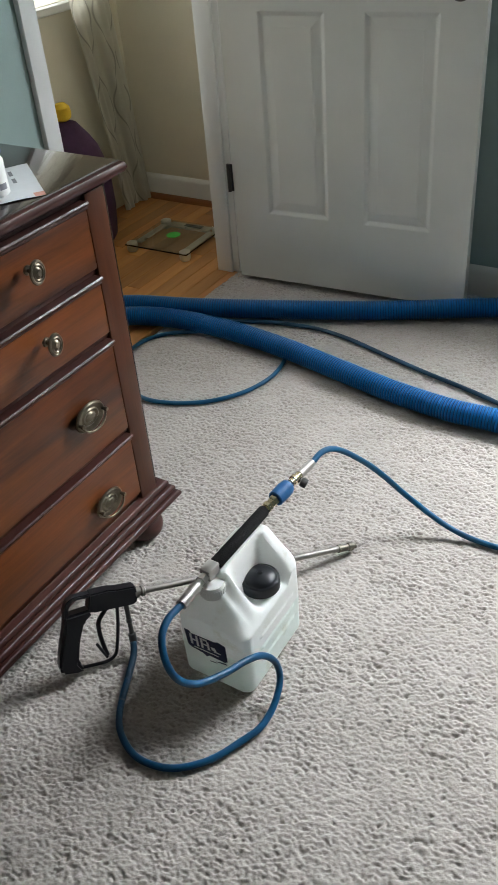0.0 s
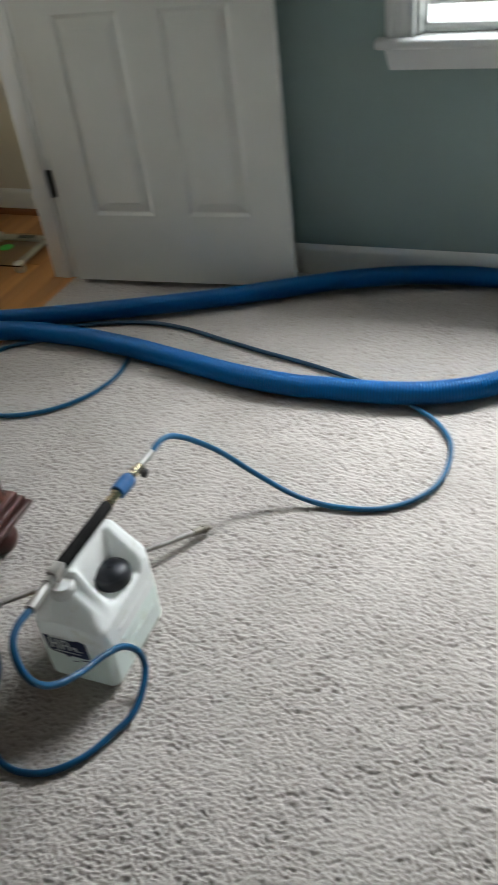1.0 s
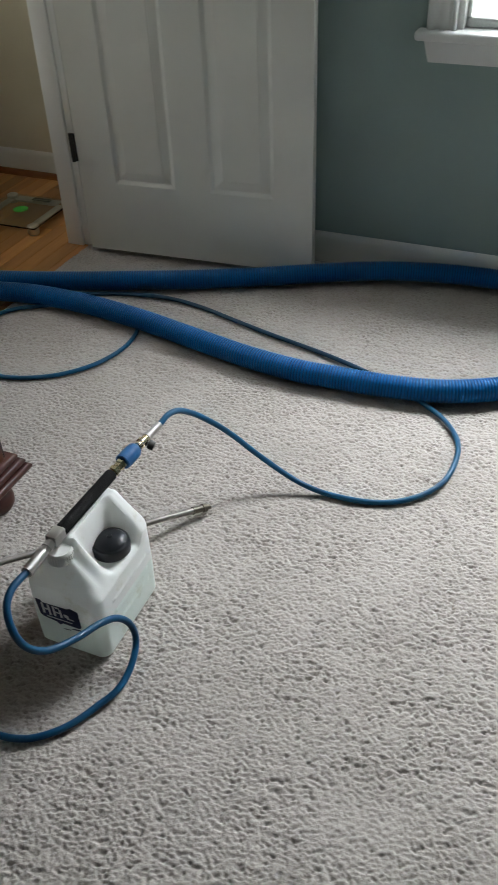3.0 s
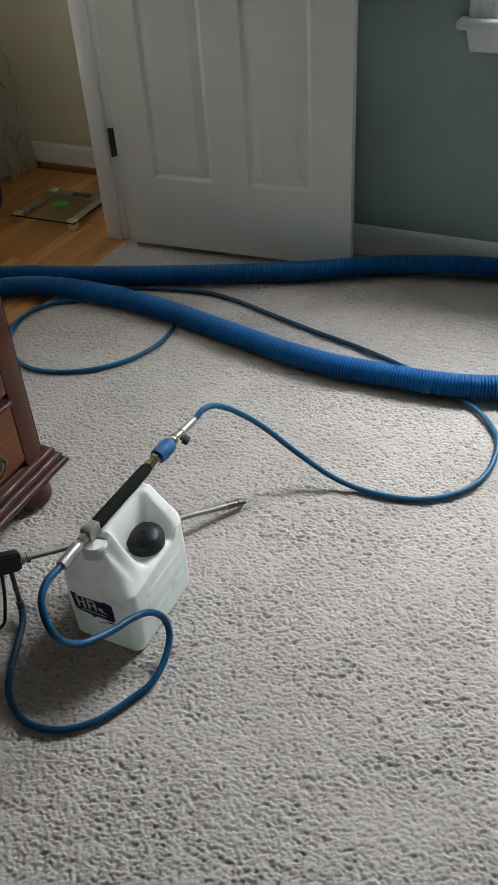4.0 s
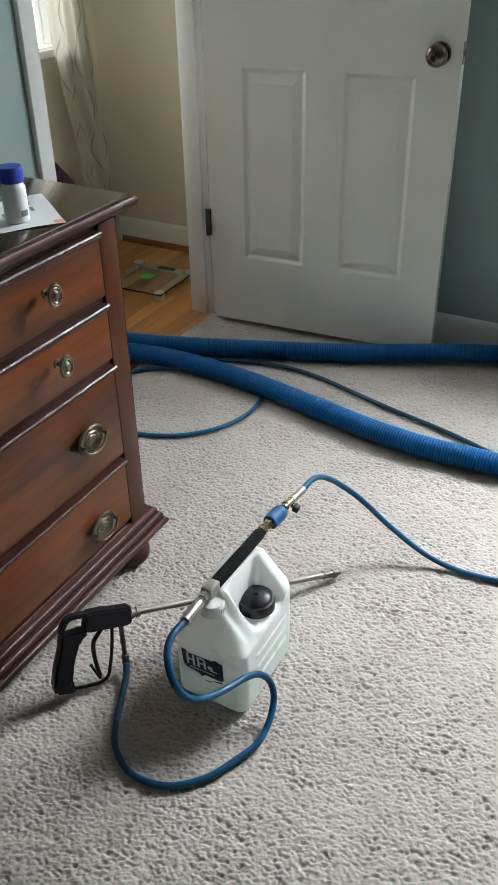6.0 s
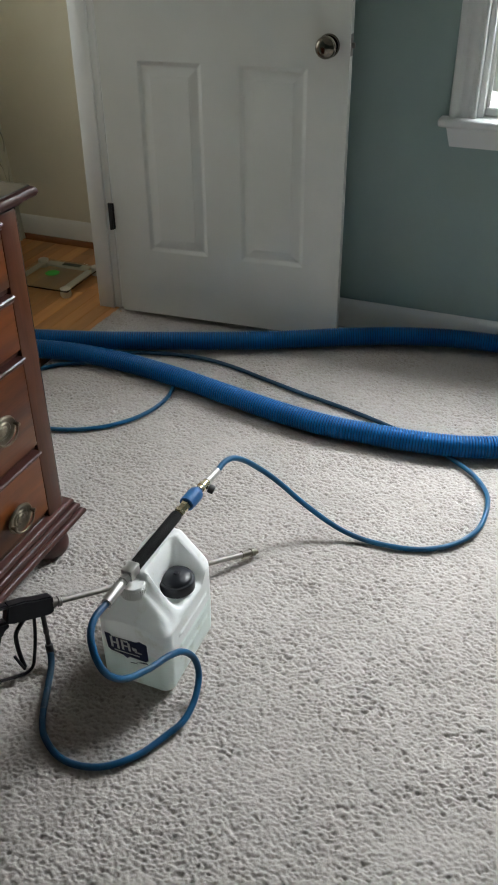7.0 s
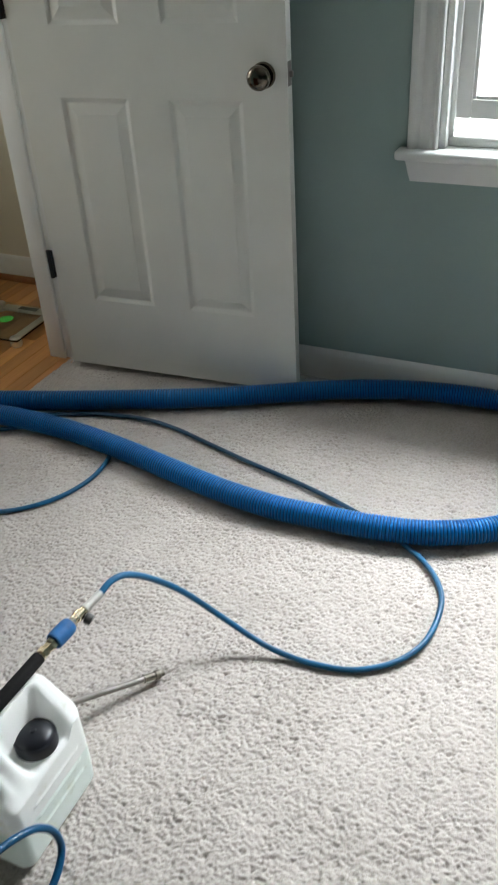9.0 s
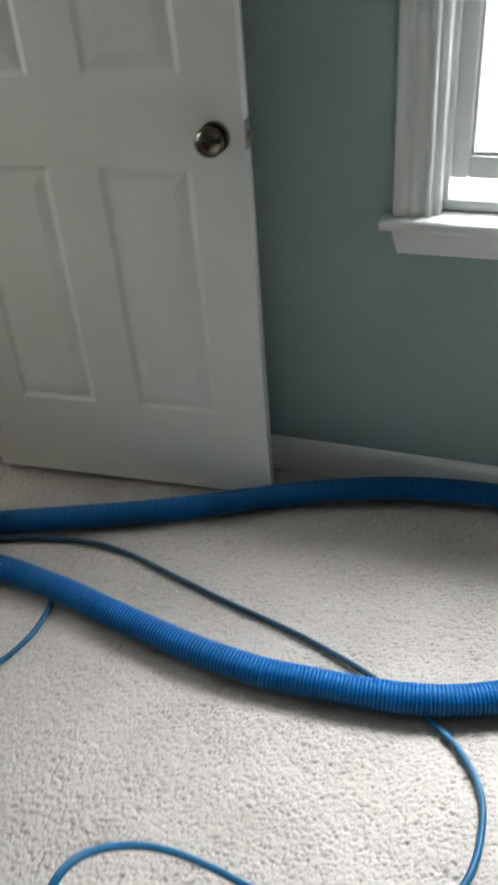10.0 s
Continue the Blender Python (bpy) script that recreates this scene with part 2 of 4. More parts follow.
def mesh_of(name, bm, mat, smooth=False, angle=35):
    me = bpy.data.meshes.new(name)
    bmesh.ops.recalc_face_normals(bm, faces=bm.faces[:])
    bm.to_mesh(me)
    bm.free()
    for mm in (mat if isinstance(mat, (list, tuple)) else [mat]):
        me.materials.append(mm)
    if smooth:
        for p in me.polygons:
            p.use_smooth = True
        me.set_sharp_from_angle(angle=radians(angle))
    return me


def part(name, bm, mat, parent, label="", smooth=True):
    ob = new(name, mesh_of(name, bm, mat, smooth))
    ob.parent = parent
    return tagged(ob, label)


def thing(name, label, category, group="", at=None):
    ob = new(name)
    if at is not None:
        ob.matrix_world = at
    return tagged(ob, label, category, group)


def solid(name, bm, mat, label="", category="", kind="", smooth=True):
    return tagged(new(name, mesh_of(name, bm, mat, smooth)), label, category, "", kind)


def box(x0, x1, y0, y1, z0, z1, r=0.0, seg=2, bm=None):
    own = bmesh.new()
    v = bmesh.ops.create_cube(own, size=1.0)["verts"]
    for q in v:
        q.co = Vector(((x0 + x1) / 2 + q.co.x * (x1 - x0), (y0 + y1) / 2 + q.co.y * (y1 - y0), (z0 + z1) / 2 + q.co.z * (z1 - z0)))
    if r > 0:
        bmesh.ops.bevel(own, geom=own.edges[:], offset=r, segments=seg, affect="EDGES", profile=0.5)
    return own if bm is None else join(bm, own)


def join(bm, other):
    tmp = bpy.data.meshes.new("joining")
    other.to_mesh(tmp)
    other.free()
    bm.from_mesh(tmp)
    bpy.data.meshes.remove(tmp)
    return bm


def lathe(profile, m=Matrix.Identity(4), seg=28, sx=1.0, sy=1.0):
    """Turns (radius, height) pairs round z; sx, sy squash the rings."""
    bm = bmesh.new()
    rings = []
    for r, z in profile:
        if r < 1e-6:
            rings.append([bm.verts.new(m @ Vector((0, 0, z)))])
        else:
            rings.append([bm.verts.new(m @ Vector((r * sx * math.cos(2 * math.pi * i / seg), r * sy * math.sin(2 * math.pi * i / seg), z))) for i in range(seg)])
    for a, c in zip(rings, rings[1:]):
        for i in range(seg):
            j = (i + 1) % seg
            if len(a) == 1 and len(c) > 1:
                bm.faces.new((a[0], c[i], c[j]))
            elif len(c) == 1 and len(a) > 1:
                bm.faces.new((a[i], a[j], c[0]))
            elif len(a) > 1:
                bm.faces.new((a[i], a[j], c[j], c[i]))
    for ring in (rings[0], rings[-1]):
        if len(ring) > 2:
            bm.faces.new(ring)
    return bm


def curve_points(ctrl, step):
    """A smooth line through the control points at even steps."""
    p = np.array(ctrl, float)
    p = np.vstack([2 * p[0] - p[1], p, 2 * p[-1] - p[-2]])
    out = []
    for i in range(1, len(p) - 2):
        a, c, d, e = p[i - 1:i + 3]
        ta = max(1e-6, np.linalg.norm(c - a) ** 0.5)
        tb = max(1e-6, np.linalg.norm(d - c) ** 0.5)
        tc = max(1e-6, np.linalg.norm(e - d) ** 0.5)
        m1 = tb * ((c - a) / ta - (d - a) / (ta + tb) + (d - c) / tb)
        m2 = tb * ((d - c) / tb - (e - c) / (tb + tc) + (e - d) / tc)
        for s in np.linspace(0, 1, 24, endpoint=False):
            out.append((2 * s**3 - 3 * s**2 + 1) * c + (s**3 - 2 * s**2 + s) * m1 + (-2 * s**3 + 3 * s**2) * d + (s**3 - s**2) * m2)
    out.append(p[-2])
    out = np.array(out)
    length = np.concatenate([[0], np.cumsum(np.linalg.norm(np.diff(out, axis=0), axis=1))])
    s = np.arange(0, length[-1], step)
    return np.stack([np.interp(s, length, out[:, k]) for k in range(3)], 1), s


def tube(name, ctrl, radius, mats, seg=14, step=0.008, profile=None):
    """A round tube along a smooth line. profile: (share of the pitch, radius, material) rows and the pitch, for ribbed tube."""
    pts, s = curve_points(ctrl, step)
    if profile:
        rows, pitch = profile
        s_all = np.array([(k + r[0]) * pitch for k in range(int(s[-1] / pitch)) for r in rows])
        rad = np.array([r[1] for k in range(int(s[-1] / pitch)) for r in rows])
        mat = [r[2] for k in range(int(s[-1] / pitch)) for r in rows]
        pts = np.stack([np.interp(s_all, s, pts[:, k]) for k in range(3)], 1)
    else:
        rad, mat = np.full(len(pts), radius), [0] * len(pts)
    tan = np.gradient(pts, axis=0)
    tan /= np.linalg.norm(tan, axis=1)[:, None] + 1e-12
    up = np.array([0.0, 0.0, 1.0]) if abs(tan[0][2]) < 0.9 else np.array([1.0, 0, 0])
    verts = []
    for k in range(len(pts)):
        side = np.cross(tan[k], up)
        side /= np.linalg.norm(side) + 1e-12
        up = np.cross(side, tan[k])
        a = np.arange(seg) * 2 * np.pi / seg
        verts.append(pts[k] + rad[k] * (np.cos(a)[:, None] * side + np.sin(a)[:, None] * up))
    verts = np.concatenate(verts)
    faces, fm = [], []
    for k in range(len(pts) - 1):
        o = k * seg
        for i in range(seg):
            j = (i + 1) % seg
            faces.append((o + i, o + j, o + seg + j, o + seg + i))
            fm.append(mat[k])
    faces.append(tuple(range(seg)))
    faces.append(tuple(range(len(verts) - seg, len(verts))))
    fm += [0, 0]
    me = bpy.data.meshes.new(name)
    me.from_pydata(verts.tolist(), [], faces)
    for mm in mats:
        me.materials.append(mm)
    me.polygons.foreach_set("material_index", fm)
    me.polygons.foreach_set("use_smooth", [True] * len(faces))
    if profile:
        me.set_sharp_from_angle(angle=radians(50))
    return me


def align(a, c):
    """A pose whose z runs from a to c, with its origin at a."""
    d = Vector(c) - Vector(a)
    return Matrix.Translation(a) @ d.to_track_quat("Z", "Y").to_matrix().to_4x4()


def extrude_profile(profile, p0, p1, out):
    """A moulding of an (outward, up) outline run from p0 to p1."""
    bm = bmesh.new()
    p0, p1, out = Vector(p0), Vector(p1), Vector(out).normalized()
    up = (p1 - p0).normalized().cross(out)
    if abs(up.z) > 0.5 and up.z < 0 or abs(up.z) <= 0.5 and (up.x + up.y) < 0:
        up = -up
    a = [bm.verts.new(p0 + out * u + up * v) for u, v in profile]
    c = [bm.verts.new(p1 + out * u + up * v) for u, v in profile]
    for i in range(len(profile)):
        j = (i + 1) % len(profile)
        bm.faces.new((a[i], a[j], c[j], c[i]))
    bm.faces.new(a)
    bm.faces.new(c)
    return bm


# ---- the room ----
WX, NY, EX, SY, TOP = -1.505, 2.51, 3.30, -3.60, 2.44
DOOR_S, DOOR_N, DOOR_H = 1.600, 2.340, 2.06
WIN0, WIN1, WIN_LO, WIN_HI = -0.326, 0.62, 0.727, 2.05
HALL_X, HALL_N, HALL_S = -2.335, 2.885, 0.40

# carpet: a fine sheet of uneven tufts where it is seen near, wider cells elsewhere
def carpet():
    fine_x = np.arange(WX, 0.66, 0.0021)
    fine_y = np.arange(0.26, NY + 0.002, 0.0021)
    rng = np.random.default_rng(7)
    shape = (len(fine_y), len(fine_x))

    def soft_noise(size_x, size_y, turn=0.0):
        f = np.fft.rfft2(rng.standard_normal(shape))
        ky = np.fft.fftfreq(shape[0])[:, None] / 0.0021
        kx = np.fft.rfftfreq(shape[1])[None, :] / 0.0021
        ka, kb = kx * math.cos(turn) + ky * math.sin(turn), ky * math.cos(turn) - kx * math.sin(turn)
        f *= np.exp(-2 * (np.pi ** 2) * ((ka * size_x) ** 2 + (kb * size_y) ** 2))
        q = np.fft.irfft2(f, shape)
        return q / q.std()

    def rounded(q):
        """Round tops with narrow gaps between them."""
        return -np.log1p(np.exp(-1.4 * q)) / 1.4

    # the pile leans one way: tufts and the gaps between them run a little longer across it
    lean = radians(20)
    tufts = rounded(soft_noise(0.0020, 0.00135, lean))
    fine = rounded(soft_noise(0.00125, 0.00105))
    clumps = rounded(soft_noise(0.0048, 0.0030, lean))
    patch = np.clip(1.0 + 0.10 * soft_noise(0.055, 0.035) + 0.10 * soft_noise(0.014, 0.010), 0.6, 1.4)
    z = patch * (0.0023 * tufts + 0.0008 * fine + 0.0008 * clumps) + 0.0012 * soft_noise(0.06, 0.05)
    z -= z.mean()
    z -= 0.003
    xs = np.concatenate([fine_x, np.linspace(0.70, EX, 18)])
    ys = np.concatenate([np.linspace(SY, 0.22, 24), fine_y])
    zz = np.full((len(ys), len(xs)), -0.003)
    zz[24:, :len(fine_x)] = z
    gx, gy = np.meshgrid(xs, ys)
    co = np.stack([gx, gy, zz], -1).reshape(-1, 3)
    w, h = len(xs), len(ys)
    q = (np.arange(h - 1)[:, None] * w + np.arange(w - 1)[None, :]).reshape(-1)
    quads = np.stack([q, q + 1, q + w + 1, q + w], 1)
    me = bpy.data.meshes.new("floor")
    me.vertices.add(len(co))
    me.vertices.foreach_set("co", co.reshape(-1))
    me.loops.add(quads.size)
    me.loops.foreach_set("vertex_index", quads.reshape(-1))
    me.polygons.add(len(quads))
    me.polygons.foreach_set("loop_start", np.arange(0, quads.size, 4))
    me.polygons.foreach_set("use_smooth", np.ones(len(quads), bool))
    me.update(calc_edges=True)
    me.validate()
    me.materials.append(CARPET)
    return tagged(new("floor", me), "beige grey cut-pile bedroom carpet, worn and tufted", "carpet", "", "structure")


carpet()
solid("subfloor", box(HALL_X - 0.15, EX + 0.1, SY - 0.1, HALL_N + 0.1, -0.14, -0.03), CEILING, "plain floor slab under the carpet", "floor", "structure")


def wall(name, pieces, mat, label):
    bm = bmesh.new()
    for p in pieces:
        box(*p, bm=bm)
    return solid(name, bm, mat, label, "wall", "structure", smooth=False)


wall("wall_north", [(WX, WIN0, NY, NY + 0.14, -0.03, TOP), (WIN1, EX, NY, NY + 0.14, -0.03, TOP), (WIN0, WIN1, NY, NY + 0.14, -0.03, WIN_LO - 0.02), (WIN0, WIN1, NY, NY + 0.14, WIN_HI, TOP)], WALL_GREEN, "sage grey painted bedroom wall with a window")
JX = WX - 0.078
wall("wall_west", [(WX - 0.045, WX, SY, DOOR_S - 0.02, -0.03, TOP), (WX - 0.045, WX, DOOR_N + 0.02, NY, -0.03, TOP), (WX - 0.045, WX, DOOR_S - 0.02, DOOR_N + 0.02, DOOR_H + 0.02, TOP)], WALL_GREEN, "sage grey painted wall with the open doorway")
wall("hall_wall_east", [(JX, WX - 0.045, HALL_S, DOOR_S - 0.02, -0.03, TOP), (JX, WX - 0.045, DOOR_N + 0.02, HALL_N, -0.03, TOP), (JX, WX - 0.045, DOOR_S - 0.02, DOOR_N + 0.02, DOOR_H + 0.02, TOP)], WALL_BEIGE, "cream painted side of the doorway wall")
wall("wall_east", [(EX, EX + 0.12, SY, NY, -0.03, TOP)], WALL_GREEN, "plain sage grey painted wall")
wall("wall_south", [(WX, EX, SY - 0.12, SY, -0.03, TOP)], WALL_GREEN, "plain sage grey painted wall behind")
wall("hall_wall_north", [(HALL_X, WX - 0.045, HALL_N, HALL_N + 0.12, -0.03, TOP)], WALL_BEIGE, "cream painted wall beyond the doorway")
wall("hall_wall_south", [(HALL_X, JX, HALL_S - 0.12, HALL_S, -0.03, TOP)], WALL_BEIGE, "plain cream painted wall")
HW0, HW1, HW_LO, HW_HI = 1.45, 2.72, 0.82, 2.05
wall("hall_wall_west", [(HALL_X - 0.12, HALL_X, HALL_S, HW0, -0.03, TOP), (HALL_X - 0.12, HALL_X, HW1, HALL_N, -0.03, TOP), (HALL_X - 0.12, HALL_X, HW0, HW1, -0.03, HW_LO), (HALL_X - 0.12, HALL_X, HW0, HW1, HW_HI, TOP)], WALL_BEIGE, "cream painted wall with a curtained window")
solid("ceiling", box(HALL_X - 0.12, EX + 0.12, SY - 0.12, HALL_N + 0.12, TOP, TOP + 0.1), CEILING, "plain white painted ceiling", "ceiling", "structure", False)

# trim
BASE = [(0, 0), (0.013, 0), (0.013, 0.082), (0.009, 0.092), (0.004, 0.100), (0, 0.102)]


def baseboard(p0, p1, out, label="white painted wooden baseboard"):
    return solid("baseboard", extrude_profile(BASE, p0, p1, out), TRIM, label, "baseboard", "structure")


baseboard((WX, NY, -0.004), (EX, NY, -0.004), (0, -1, 0))
baseboard((WX, SY, -0.004), (WX, DOOR_S - 0.085, -0.004), (1, 0, 0))
baseboard((EX, SY, -0.004), (EX, NY, -0.004), (-1, 0, 0))
baseboard((WX, SY, -0.004), (EX, SY, -0.004), (0, 1, 0))
baseboard((HALL_X, HALL_N, -0.008), (JX, HALL_N, -0.008), (0, -1, 0))
solid("trim", extrude_profile([(0, 0), (0.028, 0), (0.027, 0.010), (0.021, 0.018), (0.013, 0.022), (0, 0.022)], (HALL_X, HALL_N - 0.0135, -0.010), (JX, HALL_N - 0.0135, -0.010), (0, -1, 0)), SHOE, "reddish wooden shoe moulding along the baseboard", "trim", "structure")

CASE = [(0, 0), (0.014, 0), (0.017, 0.003), (0.017, 0.010), (0.011, 0.014), (0.010, 0.022), (0.014, 0.028), (0.014, 0.042), (0.011, 0.047), (0.013, 0.054), (0.020, 0.060), (0.022, 0.068), (0.019, 0.076), (0.012, 0.079), (0, 0.079)]


# door frame: casing on the room side, jamb lining in the opening
solid("trim", box(WX, WX + 0.017, DOOR_N + 0.015, DOOR_N + 0.066, -0.004, DOOR_H + 0.066, 0.003), TRIM, "white painted door casing", "trim", "structure")
solid("trim", box(WX, WX + 0.017, DOOR_S - 0.066, DOOR_S - 0.015, -0.004, DOOR_H + 0.066, 0.003), TRIM, "white painted door casing", "trim", "structure")
solid("trim", box(WX, WX + 0.017, DOOR_S - 0.015, DOOR_N + 0.015, DOOR_H + 0.015, DOOR_H + 0.066, 0.003), TRIM, "white painted door casing over the doorway", "trim", "structure")
jamb = bmesh.new()
RX = WX - 0.020  # edge of the rabbet that the door closes into
for xa, xb, d in ((JX - 0.004, RX, 0.0), (RX, WX + 0.004, 0.011)):
    box(xa, xb, DOOR_N + d, DOOR_N + 0.019, -0.012, DOOR_H + d, 0.002, bm=jamb)
    box(xa, xb, DOOR_S - 0.019, DOOR_S - d, -0.012, DOOR_H + d, 0.002, bm=jamb)
    box(xa, xb, DOOR_S - d, DOOR_N + d, DOOR_H + d, DOOR_H + 0.019, 0.002, bm=jamb)
solid("door_frame", jamb, TRIM, "white painted door jamb lining the opening", "door frame", "structure")

# window: casing, stool, apron, sashes, glass
win = tagged(new("window_1"), "white double-hung window, lower sash raised a crack", "window", "", "structure")
part("window_casing", extrude_profile([(u, -v) for u, v in CASE], (WIN0, NY, WIN_LO), (WIN0, NY, WIN_HI), (0, -1, 0)), TRIM, win)
part("window_casing", extrude_profile(CASE, (WIN1, NY, WIN_LO), (WIN1, NY, WIN_HI), (0, -1, 0)), TRIM, win)
part("window_casing", box(WIN0 - 0.08, WIN1 + 0.08, NY - 0.017, NY, WIN_HI, WIN_HI + 0.08, 0.003), TRIM, win)
part("window_sill", box(WIN0 - 0.105, WIN1 + 0.105, NY - 0.045, NY + 0.075, WIN_LO - 0.026, WIN_LO, 0.009, 3), TRIM, win)
ax0, ax1 = WIN0 - 0.083, WIN1 + 0.083
apron = extrude_profile([(0.0, 0.0), (0.012, 0.0), (0.015, 0.02), (0.015, 0.058), (0.0, 0.058)], (ax0, NY, WIN_LO - 0.0845), (ax1, NY, WIN_LO - 0.0845), (0, -1, 0))
for q in apron.verts:  # the ends are cut on the slant
    q.co.x += math.copysign(0.016, 0.14 - q.co.x) * (WIN_LO - 0.0265 - q.co.z) / 0.058
part("apron", apron, TRIM, win)
jl = bmesh.new()
box(WIN0, WIN0 + 0.018, NY + 0.001, NY + 0.139, WIN_LO, WIN_HI, 0.003, bm=jl)
box(WIN1 - 0.018, WIN1, NY + 0.001, NY + 0.139, WIN_LO, WIN_HI, 0.003, bm=jl)
box(WIN0 + 0.018, WIN1 - 0.018, NY + 0.001, NY + 0.139, WIN_HI - 0.03, WIN_HI, 0.003, bm=jl)
box(WIN0 + 0.018, WIN1 - 0.018, NY + 0.030, NY + 0.139, WIN_LO + 0.001, WIN_LO + 0.024, 0.004, bm=jl)
box(WIN0 + 0.018, WIN0 + 0.030, NY + 0.030, NY + 0.045, WIN_LO + 0.024, WIN_HI - 0.03, 0.002, bm=jl)
box(WIN1 - 0.030, WIN1 - 0.018, NY + 0.030, NY + 0.045, WIN_LO + 0.024, WIN_HI - 0.03, 0.002, bm=jl)
part("window_frame", jl, TRIM, win)


def sash(x0, x1, z0, z1, y):
    bm = bmesh.new()
    for xa, xb in ((x0, x0 + 0.046), (x1 - 0.046, x1)):
        box(xa, xb, y, y + 0.032, z0, z1, 0.004, bm=bm)
    for za, zb in ((z0, z0 + 0.046), (z1 - 0.035, z1)):
        box(x0 + 0.046, x1 - 0.046, y + 0.001, y + 0.031, za, zb, 0.004, bm=bm)
    s = part("sash", bm, TRIM, win)
    bead = bmesh.new()
    for xa, xb in ((x0 + 0.046, x0 + 0.055), (x1 - 0.055, x1 - 0.046)):
        box(xa, xb, y + 0.006, y + 0.026, z0 + 0.046, z1 - 0.035, 0.003, bm=bead)
    for za, zb in ((z0 + 0.046, z0 + 0.055), (z1 - 0.044, z1 - 0.035)):
        box(x0 + 0.055, x1 - 0.055, y + 0.007, y + 0.025, za, zb, 0.003, bm=bead)
    part("glazing_bead", bead, TRIM, s)
    g = part("pane", box(x0 + 0.052, x1 - 0.052, y + 0.013, y + 0.018, z0 + 0.052, z1 - 0.041), GLASS, s, "clear glass", False)
    g.visible_shadow = False
    return s


sash(WIN0 + 0.020, WIN1 - 0.020, WIN_LO + 0.066, 1.42, NY + 0.048)
sash(WIN0 + 0.020, WIN1 - 0.020, 1.39, WIN_HI - 0.020, NY + 0.088)
backdrop = solid("backdrop", box(-9, 9, 9.0, 9.1, -4, 9), GLOW, "white overcast sky with pale trees", "backdrop", "structure", False)
solid("backdrop", box(-8.1, -8.0, -5, 9, -4, 9), GLOW, "white overcast sky with pale trees", "backdrop", "structure", False)
tagged(solid("ground", box(-60, 60, -60, 60, -3.25, -3.2), worn("grass", (0.06, 0.09, 0.03), 0.9, 3.0, 0.3)), "plain lawn outside the windows", "ground", "", "structure")

# hall window and its frame
hwin = tagged(new("window_2"), "white framed window behind the patterned curtain", "window", "", "structure")
hf = bmesh.new()
box(HALL_X - 0.11, HALL_X + 0.012, HW0, HW0 + 0.05, HW_LO, HW_HI, 0.003, bm=hf)
box(HALL_X - 0.11, HALL_X + 0.012, HW1 - 0.05, HW1, HW_LO, HW_HI, 0.003, bm=hf)
box(HALL_X - 0.10, HALL_X - 0.06, HW0 + 0.05, HW1 - 0.05, 1.40, 1.44, 0.003, bm=hf)
part("window_frame", hf, TRIM, hwin)
part("window_sill", box(HALL_X - 0.11, HALL_X + 0.035, HW0 - 0.06, HW1 + 0.04, HW_LO - 0.03, HW_LO - 0.002, 0.006), TRIM, hwin)
hp = part("pane", box(HALL_X - 0.085, HALL_X - 0.080, HW0 + 0.05, HW1 - 0.05, HW_LO, HW_HI), GLASS, hwin, "clear glass", False)
hp.visible_shadow = False

# ---- the door: two-by-three raised panels ----
def raised_door(w, h, t, cols, rows):
    """Both faces carry moulded panels; x along the door from the hinge, y from the room face backwards."""
    bm = bmesh.new()
    xs = sorted({0.0, w, *[v for c in cols for v in c]})
    zs = sorted({0.0, h, *[v for r in rows for v in r]})
    panel = {(c[0], r[0]) for c in cols for r in rows}
    for side, y0, s in ((0, 0.0, 1), (1, t, -1)):
        for xa, xb in zip(xs, xs[1:]):
            for za, zb in zip(zs, zs[1:]):
                if (xa, za) in panel:
                    rings = []
                    for ins, dep in ((0, 0), (0.003, 0.0012), (0.009, 0.0042), (0.013, 0.0056), (0.017, 0.0054), (0.022, 0.0046), (0.036, 0.0020), (0.041, 0.0015), (0.043, 0.0008)):
                        rings.append([bm.verts.new((x, y0 + s * dep, z)) for x, z in ((xa + ins, za + ins), (xb - ins, za + ins), (xb - ins, zb - ins), (xa + ins, zb - ins))])
                    for a, c in zip(rings, rings[1:]):
                        for i in range(4):
                            j = (i + 1) % 4
                            bm.faces.new((a[i], a[j], c[j], c[i]))
                    bm.faces.new(rings[-1])
                else:
                    bm.faces.new([bm.verts.new((x, y0, z)) for x, z in ((xa, za), (xb, za), (xb, zb), (xa, zb))])
    for a, c in (((0, 0), (w, 0)), ((w, 0), (w, h)), ((w, h), (0, h)), ((0, h), (0, 0))):
        bm.faces.new([bm.verts.new(q) for q in ((a[0], 0, a[1]), (c[0], 0, c[1]), (c[0], t, c[1]), (a[0], t, a[1]))])
    bmesh.ops.remove_doubles(bm, verts=bm.verts[:], dist=0.0004)
    return bm


DX, DY, DZ, DW = -1.462, 2.304, 0.014, 0.792
door = tagged(new("door_1"), "white six-panel bedroom door standing open", "door", "", "structure")
door.matrix_world = pose(DX, DY, DZ, 0, -0.35, 3.5)
slab = part("slab", raised_door(DW, 2.025, 0.035, [(0.126, 0.338), (0.458, 0.670)], [(0.236, 0.842), (1.022, 1.60), (1.70, 1.90)]), DOORPAINT, door, smooth=False)
KM = Matrix.Translation((DW - 0.062, 0, 0.904)) @ pose(0, 0, 0, 90)
knob = part("door_handle", lathe([(0, 0.056), (0.012, 0.0555), (0.022, 0.052), (0.0285, 0.045), (0.0305, 0.037), (0.0285, 0.029), (0.021, 0.023), (0.0135, 0.020), (0.0135, 0.010), (0.029, 0.009), (0.032, 0.004), (0.032, 0.0)], KM, 32), NICKEL, door, "round satin nickel door knob")
